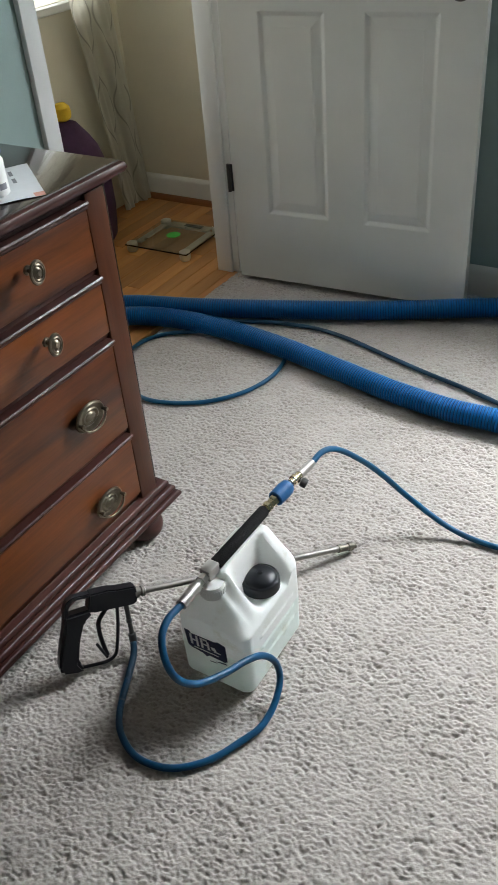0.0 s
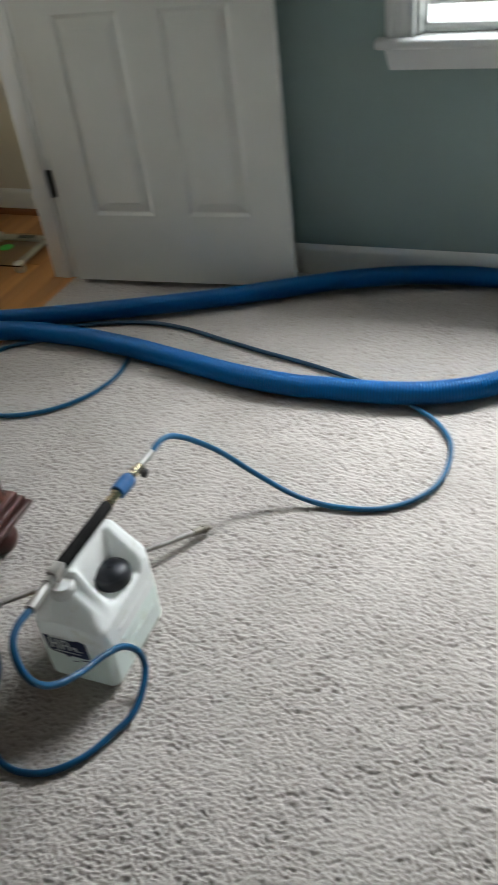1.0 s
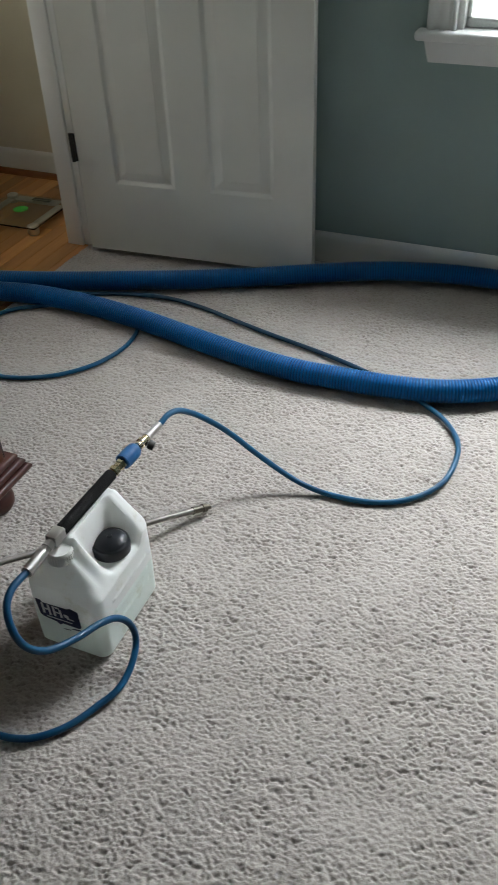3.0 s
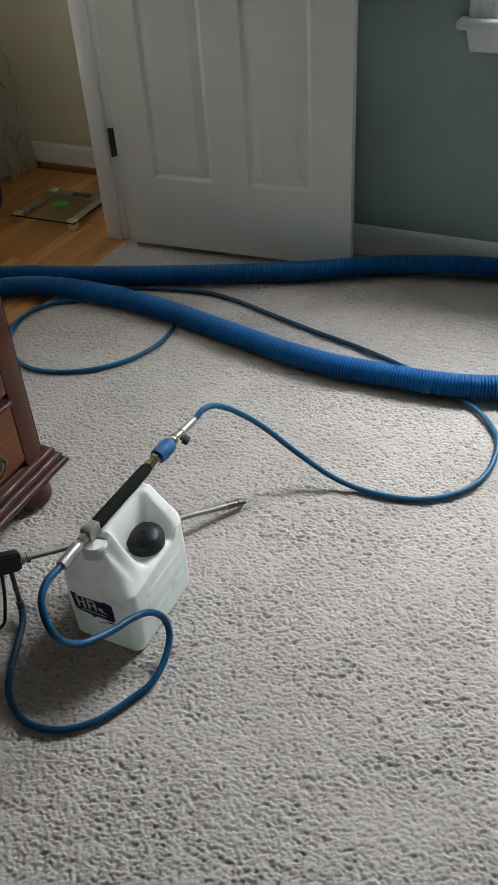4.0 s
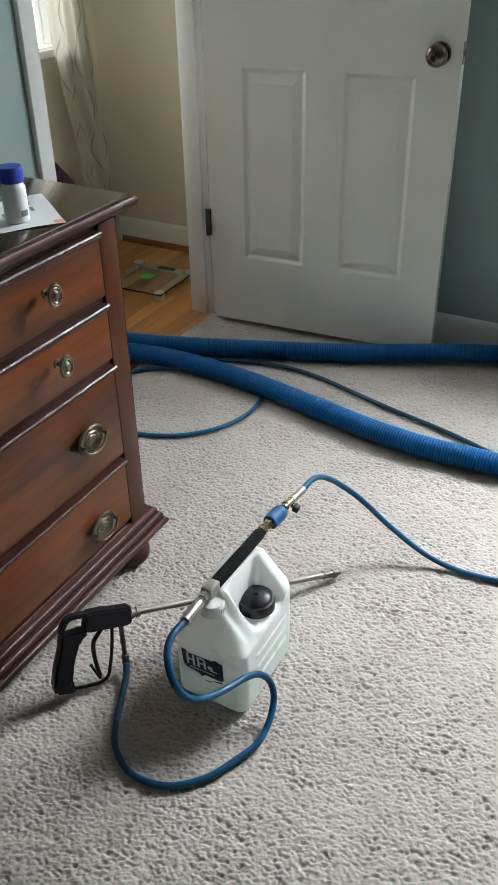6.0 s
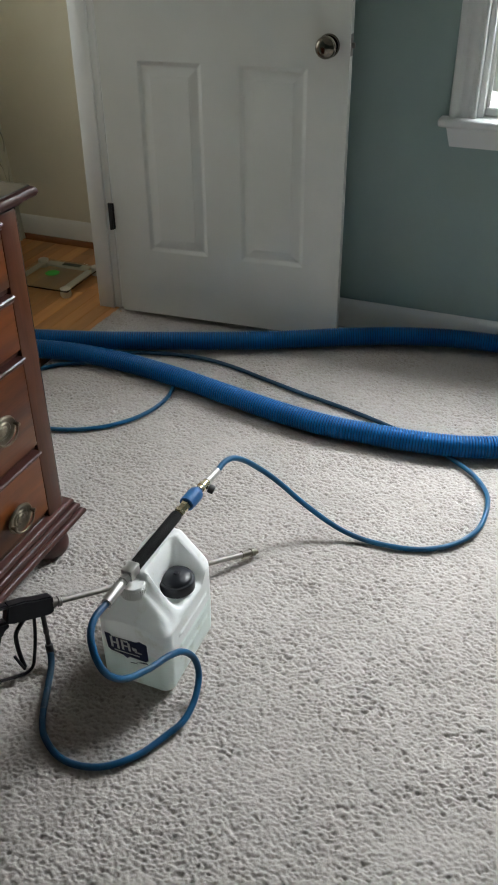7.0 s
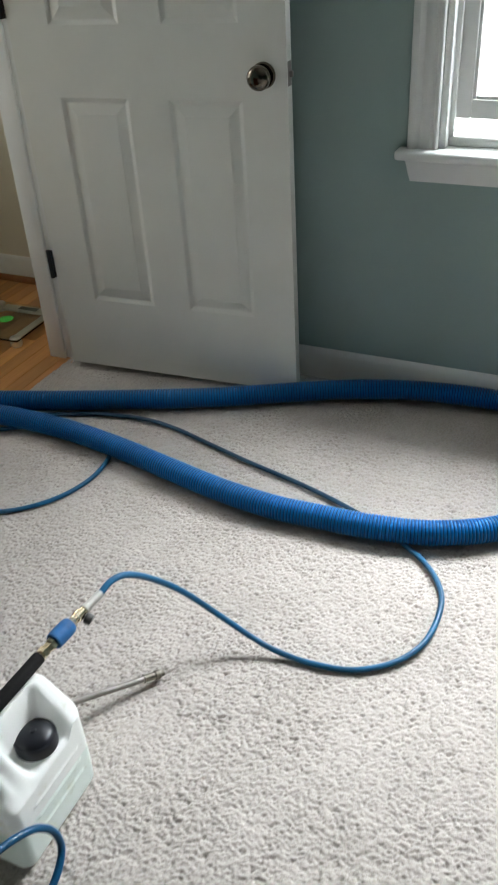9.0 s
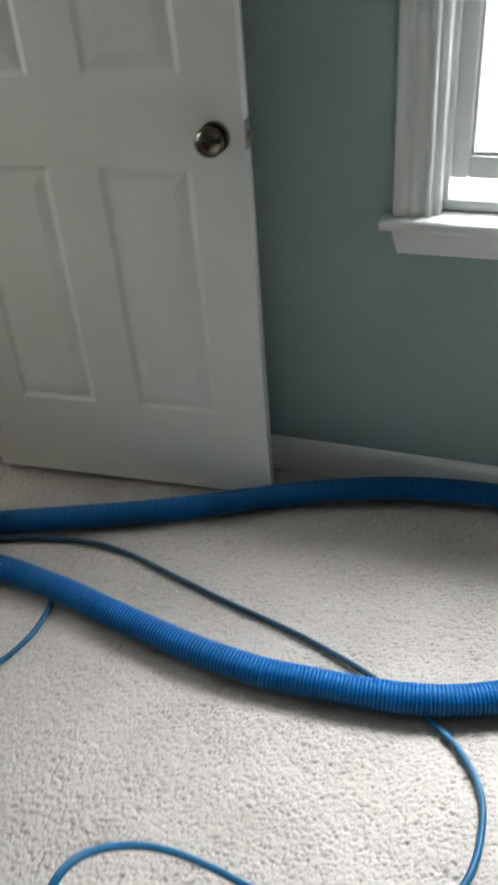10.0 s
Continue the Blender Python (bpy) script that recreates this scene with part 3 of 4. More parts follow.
KB = Matrix.Translation((DW - 0.058, 0.035, 0.904)) @ pose(0, 0, 0, -90)
part("door_handle", lathe([(0, 0.066), (0.022, 0.063), (0.0285, 0.047), (0.018, 0.034), (0.0125, 0.030), (0.0125, 0.012), (0.033, 0.004), (0.033, 0.0)], KB, 28), NICKEL, door, "round satin nickel door knob")
latch = bmesh.new()
box(DW - 0.001, DW + 0.0015, 0.005, 0.030, 0.877, 0.935, 0.001, bm=latch)
box(DW, DW + 0.010, 0.012, 0.023, 0.897, 0.913, 0.003, bm=latch)
part("latch", latch, STEEL, door, "metal latch plate on the door edge")
for hz in (0.300, 1.04, 1.78):
    hb = bmesh.new()
    join(hb, lathe([(0.0065, hz), (0.0065, hz + 0.090)], Matrix.Translation((-0.012, -0.006, 0)), 12))
    box(-0.022, -0.001, -0.0015, 0.004, hz, hz + 0.089, 0.0008, bm=hb)
    box(-0.0025, -0.0005, 0.0, 0.032, hz, hz + 0.089, 0.0005, bm=hb)
    part("hinge", hb, BLACKMETAL, door, "dark bronze butt hinge")

# ---- the dresser ----
FX = -0.947          # plane of the drawer fronts
Y0, Y1 = 0.13, 1.128  # ends of the case
dresser = thing("dresser", "dark cherry-stained wooden dresser with antique metal pulls", "dresser")
case = bmesh.new()
box(WX + 0.03, FX - 0.022, Y0, Y1, 0.10, 0.80, 0.003, bm=case)
part("body", case, CHERRY_UP, dresser)
for ya, yb in ((Y1 - 0.062, Y1 - 0.010), (Y0 + 0.010, Y0 + 0.062)):
    part("stile", box(FX - 0.022, FX - 0.003, ya, yb, 0.112, 0.803, 0.004), CHERRY_UP, dresser)
for ya in (Y1 - 0.006, Y0 + 0.006):
    part("corner_bead", lathe([(0.006, 0.112), (0.006, 0.803)], Matrix.Translation((FX - 0.014, ya, 0)), 12), TOPWOOD, dresser)
for zr in (0.800, 0.660, 0.529, 0.305, 0.132):
    part("rail", box(FX - 0.022, FX - 0.010, Y0 + 0.062, Y1 - 0.062, zr - 0.006, zr + 0.006, 0.002), MOULD, dresser)
TOPP = [(0, 0), (0.020, 0.0), (0.028, 0.004), (0.031, 0.010), (0.031, 0.014), (0.028, 0.020), (0.021, 0.0235), (0.0, 0.0235)]


def ring_moulding(profile, x_back, x_front, ya, yb, z):
    """A moulding run round the front and both ends with mitred corners."""
    bm = bmesh.new()
    rows = []
    for u, v in profile:
        rows.append([bm.verts.new(q) for q in ((x_back, ya - u, z + v), (x_front + u, ya - u, z + v), (x_front + u, yb + u, z + v), (x_back, yb + u, z + v))])
    k = len(rows)
    for i in range(k):
        a, c = rows[i], rows[(i + 1) % k]
        for j in range(3):
            bm.faces.new((a[j], a[j + 1], c[j + 1], c[j]))
    bm.faces.new([r[0] for r in rows])
    bm.faces.new([r[3] for r in rows])
    return bm


part("top_moulding", ring_moulding(TOPP, WX + 0.025, FX - 0.010, Y0 - 0.002, Y1 + 0.002, 0.8125), MOULD, dresser)
part("top_moulding", ring_moulding([(0, 0), (0.006, 0.0), (0.016, 0.008), (0.018, 0.012), (0, 0.012)], WX + 0.025, FX - 0.016, Y0 - 0.002, Y1 + 0.002, 0.800), MOULD, dresser)
part("top", box(WX + 0.022, FX + 0.012, Y0 - 0.024, Y1 + 0.024, 0.830, 0.8385, 0.003), TOPWOOD, dresser, "almost black polished top")
beads = [(0, 0), (0.020, 0.0)]
for bu, bv, br in ((0.0275, 0.0095, 0.0095), (0.0185, 0.0275, 0.0095), (0.0095, 0.0450, 0.0090)):
    beads += [(bu + br * math.cos(q), bv + br * math.sin(q)) for q in np.linspace(-1.35, 1.45, 9)]
beads += [(0.003, 0.0555), (0, 0.058)]
part("base_moulding", ring_moulding(beads, WX + 0.03, FX - 0.012, Y0 - 0.002, Y1 + 0.002, 0.060), MOULD, dresser, "three-reeded base moulding")
part("plinth", box(WX + 0.04, FX - 0.014, Y0 + 0.002, Y1 - 0.002, 0.055, 0.100), MOULD, dresser)
for fx in (FX - 0.028, WX + 0.09):
    for fy in (Y0 + 0.050, Y1 - 0.050):
        part("foot", lathe([(0, 0), (0.030, 0.0), (0.040, 0.004), (0.045, 0.014), (0.046, 0.026), (0.043, 0.038), (0.036, 0.045), (0.032, 0.049), (0.036, 0.053), (0.036, 0.060), (0, 0.060)], Matrix.Translation((fx, fy, 0)), 28), MOULD, dresser, "turned bun foot")


def oval_pull(parent, y, z, bail):
    m = Matrix.Translation((FX + 0.0105, y, z)) @ pose(0, 0, 0, 90, 0, 90)
    if bail:
        sxx, syy = 1.0, 0.74
        plate = lathe([(0, 0.004), (0.010, 0.004), (0.014, 0.0015), (0.020, 0.0035), (0.024, 0.0012), (0.030, 0.003), (0.036, 0.0045), (0.039, 0.003), (0.040, 0.0)], m, 40, sxx, syy)
        p = part("handle", plate, PEWTER, parent, "oval antique pewter bail pull")
        ring = [(math.cos(a) * 0.033, math.sin(a) * 0.024 - 0.001, 0.010 + 0.004 * math.sin(-a)) for a in np.linspace(math.pi, 2 * math.pi, 13)]
        me = tube("bail", [m @ Vector(q) for q in ring], 0.0023, [PEWTER], 8, 0.004)
        r = new("bail", me)
        r.parent = p
        for s in (-1, 1):
            part("post", lathe([(0, 0.016), (0.004, 0.015), (0.005, 0.011), (0.0035, 0.008), (0.0035, 0.0)], m @ Matrix.Translation((s * 0.034, 0, 0)), 12), PEWTER, p)
    else:
        plate = lathe([(0, 0.003), (0.0075, 0.003), (0.009, 0.0)], m, 20)
        p = part("handle", plate, PEWTER, parent, "oval ringed antique brass knob")
        part("stem", lathe([(0.0042, 0.002), (0.0036, 0.010), (0.0055, 0.018), (0.0055, 0.020)], m, 14), PEWTER, p)
        part("knob", lathe([(0, 0.0285), (0.0045, 0.0280), (0.0065, 0.0255), (0.0085, 0.0240), (0.0105, 0.0262), (0.0128, 0.0245), (0.0145, 0.0255), (0.0170, 0.0245), (0.0180, 0.0215), (0.0150, 0.0185), (0.0050, 0.0175)], m, 32, 0.97, 1.22), PEWTER, p, "oval face with pressed rings")


for z0, z1, bail, py in ((0.668, 0.792, False, 0.890), (0.537, 0.652, False, 0.892), (0.313, 0.521, True, 0.953), (0.140, 0.297, True, 0.954)):
    bm = box(FX - 0.018, FX, Y0 + 0.066, Y1 - 0.066, z0, z1 - 0.010, 0.003)
    d = part("drawer", bm, CHERRY, dresser)
    lip = extrude_profile([(-0.012, -0.004), (0.002, -0.004), (0.004, -0.001), (0.003, 0.003), (0.0065, 0.004), (0.0085, 0.007), (0.006, 0.010), (-0.012, 0.010)], (FX, Y0 + 0.066, z1 - 0.009), (FX, Y1 - 0.066, z1 - 0.009), (1, 0, 0))
    part("lip", lip, MOULD, d, "dark moulded lip")
    zc = {0.668: 0.741, 0.537: 0.607, 0.313: 0.413, 0.140: 0.198}[z0]
    for yy in (py, Y0 + Y1 - py):
        oval_pull(d, yy, zc, bail)

# things on the dresser
DT = 0.8385
bot = thing("pill_bottle", "white plastic pill bottle with a royal blue screw cap", "bottle", "", pose(-1.012, 0.935, DT + 0.0015, 0, 0, 25))
part("bottle", lathe([(0, 0), (0.018, 0), (0.0205, 0.003), (0.0205, 0.056), (0.018, 0.061), (0.0165, 0.063), (0.0165, 0.066), (0, 0.066)]), WHITEPLASTIC, bot)
part("lid", lathe([(0.0195, 0.066), (0.0205, 0.068), (0.0205, 0.088), (0.019, 0.091), (0, 0.0915)], seg=40), BOTTLEBLUE, bot, "royal blue screw cap")
lb = bmesh.new()
for za, zb in ((0.012, 0.022),):
    arc = [(0.0208 * math.cos(a), 0.0208 * math.sin(a)) for a in np.linspace(-0.9, -0.2, 8)]
    for (xa, ya), (xb, yb) in zip(arc, arc[1:]):
        lb.faces.new([lb.verts.new(q) for q in ((xa, ya, za), (xb, yb, za), (xb, yb, zb), (xa, ya, zb))])
part("label", lb, INK, bot, "small dark printed mark")

sheet = thing("leaflet", "printed white paper leaflet lying on the dresser top", "paper")
PQ = [Vector((-1.005, 0.862, DT)), Vector((-0.935, 0.966, DT)), Vector((-1.075, 1.069, DT)), Vector((-1.150, 0.962, DT))]


def on_sheet(u, v, lift):
    p = (PQ[0] * (1 - u) + PQ[1] * u) * (1 - v) + (PQ[3] * (1 - u) + PQ[2] * u) * v
    return p + Vector((0, 0, 0.0006 + lift + 0.003 * math.sin(u * 3.0 + v * 2) ** 2 * u))


def sheet_patch(u0, u1, v0, v1, lift, k=8):
    bm = bmesh.new()
    g = [[bm.verts.new(on_sheet(u0 + (u1 - u0) * i / k, v0 + (v1 - v0) * j / k, lift)) for i in range(k + 1)] for j in range(k + 1)]
    for j in range(k):
        for i in range(k):
            bm.faces.new((g[j][i], g[j][i + 1], g[j + 1][i + 1], g[j + 1][i]))
    return bm


part("sheet", sheet_patch(0, 1, 0, 1, 0, 14), PAPER, sheet)
part("print", sheet_patch(0.86, 1.0, 0.0, 0.12, 0.0006, 3), PINK, sheet, "orange pink printed corner")
for u, v in ((0.70, 0.50), (0.70, 0.72), (0.45, 0.62), (0.30, 0.40)):
    part("print", sheet_patch(u, u + 0.05, v, v + 0.14, 0.0006, 3), INK, sheet, "grey printed bars")
tube_w = thing("ointment_tube", "white plastic ointment tube lying on the dresser", "tube", "", pose(-1.215, 0.985, DT + 0.0165, 90, 0, 55))
part("tube_body", lathe([(0, -0.05), (0.012, -0.05), (0.016, -0.045), (0.016, 0.03), (0.013, 0.045), (0.008, 0.05), (0, 0.05)], seg=24), WHITEPLASTIC, tube_w)
part("lid", lathe([(0.008, 0.05), (0.010, 0.051), (0.010, 0.068), (0, 0.069)], seg=24), WHITEPLASTIC, tube_w)

# ---- vacuum hose: one ribbed run from the hall, looping back on itself ----
R = 0.031
HZ = R + 0.001
upper = [(-2.03, 0.75), (-2.03, 1.30), (-1.93, 1.68), (-1.80, 1.85), (-1.66, 1.935), (-1.50, 1.985), (-1.34, 2.040), (-1.17, 2.105), (-1.00, 2.172), (-0.837, 2.243), (-0.678, 2.320), (-0.517, 2.385), (-0.350, 2.435), (-0.200, 2.459), (-0.070, 2.461), (0.055, 2.430), (0.150, 2.345), (0.194, 2.215)]
lower = [(0.176, 2.089), (0.103, 1.987), (0.005, 1.893), (-0.125, 1.830), (-0.270, 1.801), (-0.425, 1.792), (-0.500, 1.789), (-0.655, 1.805), (-0.848, 1.845), (-1.058, 1.890), (-1.270, 1.915), (-1.475, 1.908), (-1.62, 1.862), (-1.76, 1.74), (-1.86, 1.55), (-1.93, 1.20), (-1.93, 0.70)]
# rows with material 1 take the darkened colour that imitates groove shade
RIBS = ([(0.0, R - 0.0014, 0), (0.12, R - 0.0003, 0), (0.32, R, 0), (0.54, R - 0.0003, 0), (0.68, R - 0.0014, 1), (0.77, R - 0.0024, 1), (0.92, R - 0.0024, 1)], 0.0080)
run = [(x, y, HZ + 0.010 * max(0.0, min(1.0, (y - 2.2) / 0.15, (x + 0.75) / 0.3))) for x, y in upper + lower]
vac = thing("vacuum_hose", "thick blue ribbed vacuum hose looped across the carpet", "hose")
core = new("inner_tube", tube("inner_tube", run, R - 0.0030, [HOSEGROOVE_SHADE], 16, 0.02))
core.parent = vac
ribs = new("ribbed_wall", tube("ribbed_wall", run, R, [HOSEBLUE, HOSEGROOVE_SHADE], 22, 0.004, RIBS))
ribs.parent = vac
tagged(ribs, "bright blue ribs, shade between them put into the groove colour")

# ---- solution lines ----
r = 0.0064
lineA = [(-1.95, 0.9, r), (-1.93, 1.5, r), (-1.80, 1.80, r), (-1.62, 1.925, r), (-1.47, 1.957, r), (-1.317, 2.007, r), (-1.198, 2.050, r), (-1.048, 2.073, r), (-0.934, 2.058, r), (-0.800, 2.018, r), (-0.666, 1.978, r), (-0.468, 1.925, r), (-0.314, 1.869, r), (-0.235, 1.830, r), (-0.168, 1.790, r), (-0.103, 1.737, r), (-0.058, 1.665, r), (-0.048, 1.580, r), (-0.062, 1.500, r), (-0.105, 1.435, r), (-0.170, 1.392, r), (-0.240, 1.378, r), (-0.300, 1.377, r + 0.001), (-0.350, 1.377, 0.018), (-0.392, 1.375, 0.038), (-0.429, 1.371, 0.063), (-0.462, 1.361, 0.094), (-0.491, 1.345, 0.132), (-0.517, 1.324, 0.170), (-0.539, 1.297, 0.206), (-0.557, 1.266, 0.240), (-0.571, 1.234, 0.264), (-0.579, 1.205, 0.270), (-0.583, 1.176, 0.264), (-0.585, 1.160, 0.263)]
solA = thing("solution_hose", "slim blue solution hose running under the vacuum hose", "hose")
k = 16
h1 = new("dark_run", tube("dark_run", lineA[:k - 2], r, [TUBEDARK], 12, 0.008))
h1.parent = solA
tagged(h1, "dull dark teal length")
h2 = new("blue_run", tube("blue_run", lineA[k - 3:], r, [TUBEBLUE], 14, 0.007))
h2.parent = solA
tagged(h2, "bright blue length")
lineB = [(-1.330, 1.935, r), (-1.400, 1.895, r), (-1.462, 1.855, r), (-1.505, 1.790, r), (-1.510, 1.715, r), (-1.475, 1.640, r), (-1.405, 1.560, r), (-1.315, 1.520, r), (-1.235, 1.528, r), (-1.138, 1.578, r), (-1.068, 1.660, r), (-1.035, 1.760, r), (-1.040, 1.850, r), (-1.060, 1.905, r)]
tagged(new("coiled_hose", tube("coiled_hose", lineB, r, [TUBEBLUE], 12, 0.008)), "slim blue hose looping out from under the vacuum hose", "hose")

# ---- the sprayer jug ----
JX0, JX1, JY0, JY1 = -0.668, -0.519, 0.799, 1.000
sprayer = thing("sprayer_jug", "white translucent sprayer jug with a black grip bar on top", "sprayer")


def smooth(a, c, v):
    q = min(1.0, max(0.0, (v - a) / (c - a)))
    return q * q * (3 - 2 * q)


def jug_top(x, y):
    """Height of the jug's upper surface."""
    u = (x - JX0) / (JX1 - JX0)
    v = (y - JY0) / (JY1 - JY0)
    spine = 0.172 + 0.052 * smooth(0.0, 0.15, v) + 0.024 * smooth(0.17, 0.27, v) - 0.012 * smooth(0.95, 1.0, v)
    edge = 0.160 + 0.025 * smooth(0.3, 0.9, v)
    away = abs(u - 0.46)
    z = spine + (edge - spine) * min(1.0, max(0.0, (away - 0.13) / 0.38))
    hollow = smooth(0.53, 0.63, u) * smooth(0.27, 0.40, v) * (1 - smooth(0.74, 0.86, v))
    return z + (0.163 - z) * hollow


def jug_body():
    bm = bmesh.new()
    nu, nv = 40, 52
    rc = 0.020

    def edge_in(x, y):
        """Pull the corners of the plan round."""
        cx, cy = (JX0 + JX1) / 2, (JY0 + JY1) / 2
        hx, hy = (JX1 - JX0) / 2, (JY1 - JY0) / 2
        dx, dy = x - cx, y - cy
        ax, ay = abs(dx), abs(dy)
        if ax > hx - rc and ay > hy - rc:
            ex, ey = ax - (hx - rc), ay - (hy - rc)
            big = max(ex, ey)
            ln = math.hypot(ex, ey)
            if ln > 0:
                ex, ey = ex / ln * big, ey / ln * big
            ax, ay = hx - rc + ex, hy - rc + ey
        return cx + math.copysign(ax, dx), cy + math.copysign(ay, dy)

    grid = []
    for j in range(nv + 1):
        row = []
        for i in range(nu + 1):
            x, y = edge_in(JX0 + (JX1 - JX0) * i / nu, JY0 + (JY1 - JY0) * j / nv)
            row.append((x, y))
        grid.append(row)
    top = [[None] * (nu + 1) for _ in range(nv + 1)]
    for j in range(nv + 1):
        for i in range(nu + 1):
            x, y = grid[j][i]
            z = jug_top(x, y)
            d = min(i / nu * 0.141, (1 - i / nu) * 0.141, j / nv * 0.2, (1 - j / nv) * 0.2)
            z -= 0.008 * (1 - min(1, d / 0.010)) ** 2
            top[j][i] = bm.verts.new((x, y, z))
    for j in range(nv):
        for i in range(nu):
            bm.faces.new((top[j][i], top[j][i + 1], top[j + 1][i + 1], top[j + 1][i]))
    loop = [(0, i) for i in range(nu)] + [(j, nu) for j in range(nv)] + [(nv, i) for i in range(nu, 0, -1)] + [(j, 0) for j in range(nv, 0, -1)]
    cx, cy = (JX0 + JX1) / 2, (JY0 + JY1) / 2
    prev = [top[j][i] for j, i in loop]
    for s in np.linspace(0, 1, 64)[1:]:
        cur = []
        for j, i in loop:
            x, y = grid[j][i]
            zt = top[j][i].co.z
            z = zt * (1 - s) + 0.001 * s
            k = 1.0
            if z < 0.012:
                k = 1 - 0.07 * (1 - z / 0.012) ** 1.5
            # three slanted ribs pressed into the long sides
            dip = 0.0
            if i in (0, nu) and 12 < j < nv - 9:
                for off in (0.060, 0.090, 0.120):
                    dip -= 0.0022 * math.exp(-((z - off) / 0.0028) ** 2)
            bulge = 1 + 0.012 * math.sin(math.pi * min(1, z / 0.165))
            cur.append(bm.verts.new((cx + (x - cx) * k * bulge * (1 - dip * 14), cy + (y - cy) * k * bulge, z)))
        for a in range(len(loop)):
            c = (a + 1) % len(loop)
            bm.faces.new((prev[a], prev[c], cur[c], cur[a]))
        prev = cur
    bm.faces.new(prev)
    return bm


part("jug", jug_body(), POLY, sprayer, "translucent white polyethylene jug, half full")
CAPC = (-0.558, 0.921)
cap = [(0.0, 0.037), (0.0035, 0.037), (0.0050, 0.0335), (0.014, 0.0320), (0.0225, 0.0290), (0.0275, 0.0255), (0.0285, 0.0235), (0.0322, 0.0225), (0.0335, 0.020), (0.0335, 0.002), (0.032, 0.0), (0, 0.0)]
part("filler_cap", lathe([(1.07 * q, h) for q, h in cap], Matrix.Translation((*CAPC, 0.166)), 40), CAPBLACK, sprayer, "round black screw cap")
NECK = (-0.600, 0.832)
nk = lathe([(0.021, 0.0), (0.023, 0.002), (0.023, 0.024), (0.021, 0.027), (0, 0.027)], Matrix.Translation((*NECK, 0.212)), 40)
part("neck_cap", nk, WHITEPLASTIC, sprayer, "white ribbed neck cap")
bm = bmesh.new()
for i in range(30):
    a = i * 2 * math.pi / 30
    rib = box(0.0222, 0.0240, -0.0008, 0.0008, 0.003, 0.021)
    bmesh.ops.rotate(rib, verts=rib.verts[:], cent=(0, 0, 0), matrix=Matrix.Rotation(a, 3, "Z"))
    join(bm, rib)
bmesh.ops.translate(bm, verts=bm.verts[:], vec=(*NECK, 0.212))
part("cap_ribs", bm, WHITEPLASTIC, sprayer, smooth=False)

# injector bar along the handle: block, grip, fittings, valve
E0, E1 = Vector((-0.602, 0.845, 0.2640)), Vector((-0.598, 1.014, 0.2620))
ax = align(E0, E1)
blk = box(-0.0115, 0.0115, -0.0115, 0.0120, -0.027, 0.004, 0.0035)
bmesh.ops.transform(blk, matrix=ax, verts=blk.verts[:])
part("block", blk, CHROME, sprayer, "square plated metal elbow block")
L = (E1 - E0).length
part("grip", lathe([(0, 0.004), (0.0114, 0.004), (0.0120, 0.006), (0.0116, L - 0.004), (0.0108, L - 0.001), (0, L)], ax, 24), FOAM, sprayer, "black foam rubber grip")
V0, V1 = E1, Vector((-0.5905, 1.102, 0.2640))
vx = align(V0, V1)
part("fitting", lathe([(0, 0), (0.0075, 0), (0.0075, 0.004), (0.0115, 0.004), (0.0115, 0.013), (0.0085, 0.014), (0.0085, 0.019), (0, 0.019)], vx, 6), BRASS, sprayer, "hexagonal brass fitting")
part("fitting", lathe([(0, 0.017), (0.0095, 0.017), (0.0095, 0.026), (0, 0.026)], vx, 6), BRASS, sprayer, "hexagonal brass fitting")
part("collar", lathe([(0, 0.0245), (0.0100, 0.0245), (0.0115, 0.027), (0.0115, 0.035), (0, 0.035)], vx, 6), BRASS, sprayer, "hexagonal brass fitting")
part("guard", lathe([(0.0, 0.0345), (0.0140, 0.0345), (0.0158, 0.0365), (0.0164, 0.046), (0.0164, 0.066), (0.0156, 0.076), (0.0135, 0.080), (0, 0.080)], vx, 12), BLUECAP, sprayer, "ribbed blue rubber valve guard")
F1 = Vector((-0.584, 1.172, 0.2640))
fx_ = align(V1, F1)
L2 = (F1 - V1).length
part("fitting", lathe([(0, 0), (0.0085, 0), (0.0085, 0.008), (0.0105, 0.009), (0.0105, 0.018), (0.008, 0.019), (0.008, 0.034), (0, 0.034)], fx_, 16), BRASS, sprayer, "brass ball valve body")
part("ferrule", lathe([(0, 0.030), (0.0092, 0.030), (0.0092, 0.040), (0.0078, 0.041), (0.0082, L2 + 0.006), (0, L2 + 0.006)], fx_, 20), CHROME, sprayer, "crimped metal ferrule")
kx = align(V1 + (F1 - V1) * 0.25, V1 + (F1 - V1) * 0.25 + Vector((0.030, 0.004, -0.012)))
part("valve_knob", lathe([(0, 0), (0.004, 0), (0.004, 0.010), (0.0100, 0.012), (0.0115, 0.016), (0.0105, 0.024), (0.0, 0.026)], kx, 14, 1.0, 0.75), BLACKMETAL, sprayer, "small dark valve knob")
S0, S1 = E0 + Vector((0, -0.026, 0.0)), Vector((-0.601, 0.745, 0.2640))
sx_ = align(S0, S1)
L3 = (S1 - S0).length
part("fitting", lathe([(0, 0), (0.0085, 0), (0.0085, 0.004), (0.0105, 0.005), (0.0105, 0.015), (0.008, 0.016), (0.008, 0.020), (0.010, 0.021), (0.010, 0.025), (0, 0.025)], sx_, 6), CHROME, sprayer, "hexagonal plated fitting")
part("ferrule", lathe([(0, 0.024), (0.0092, 0.024), (0.0098, 0.028), (0.0098, L3), (0, L3)], sx_, 20), CHROME, sprayer, "crimped metal ferrule")

# printed label on the jug's front
LY = JY0 - 0.0012


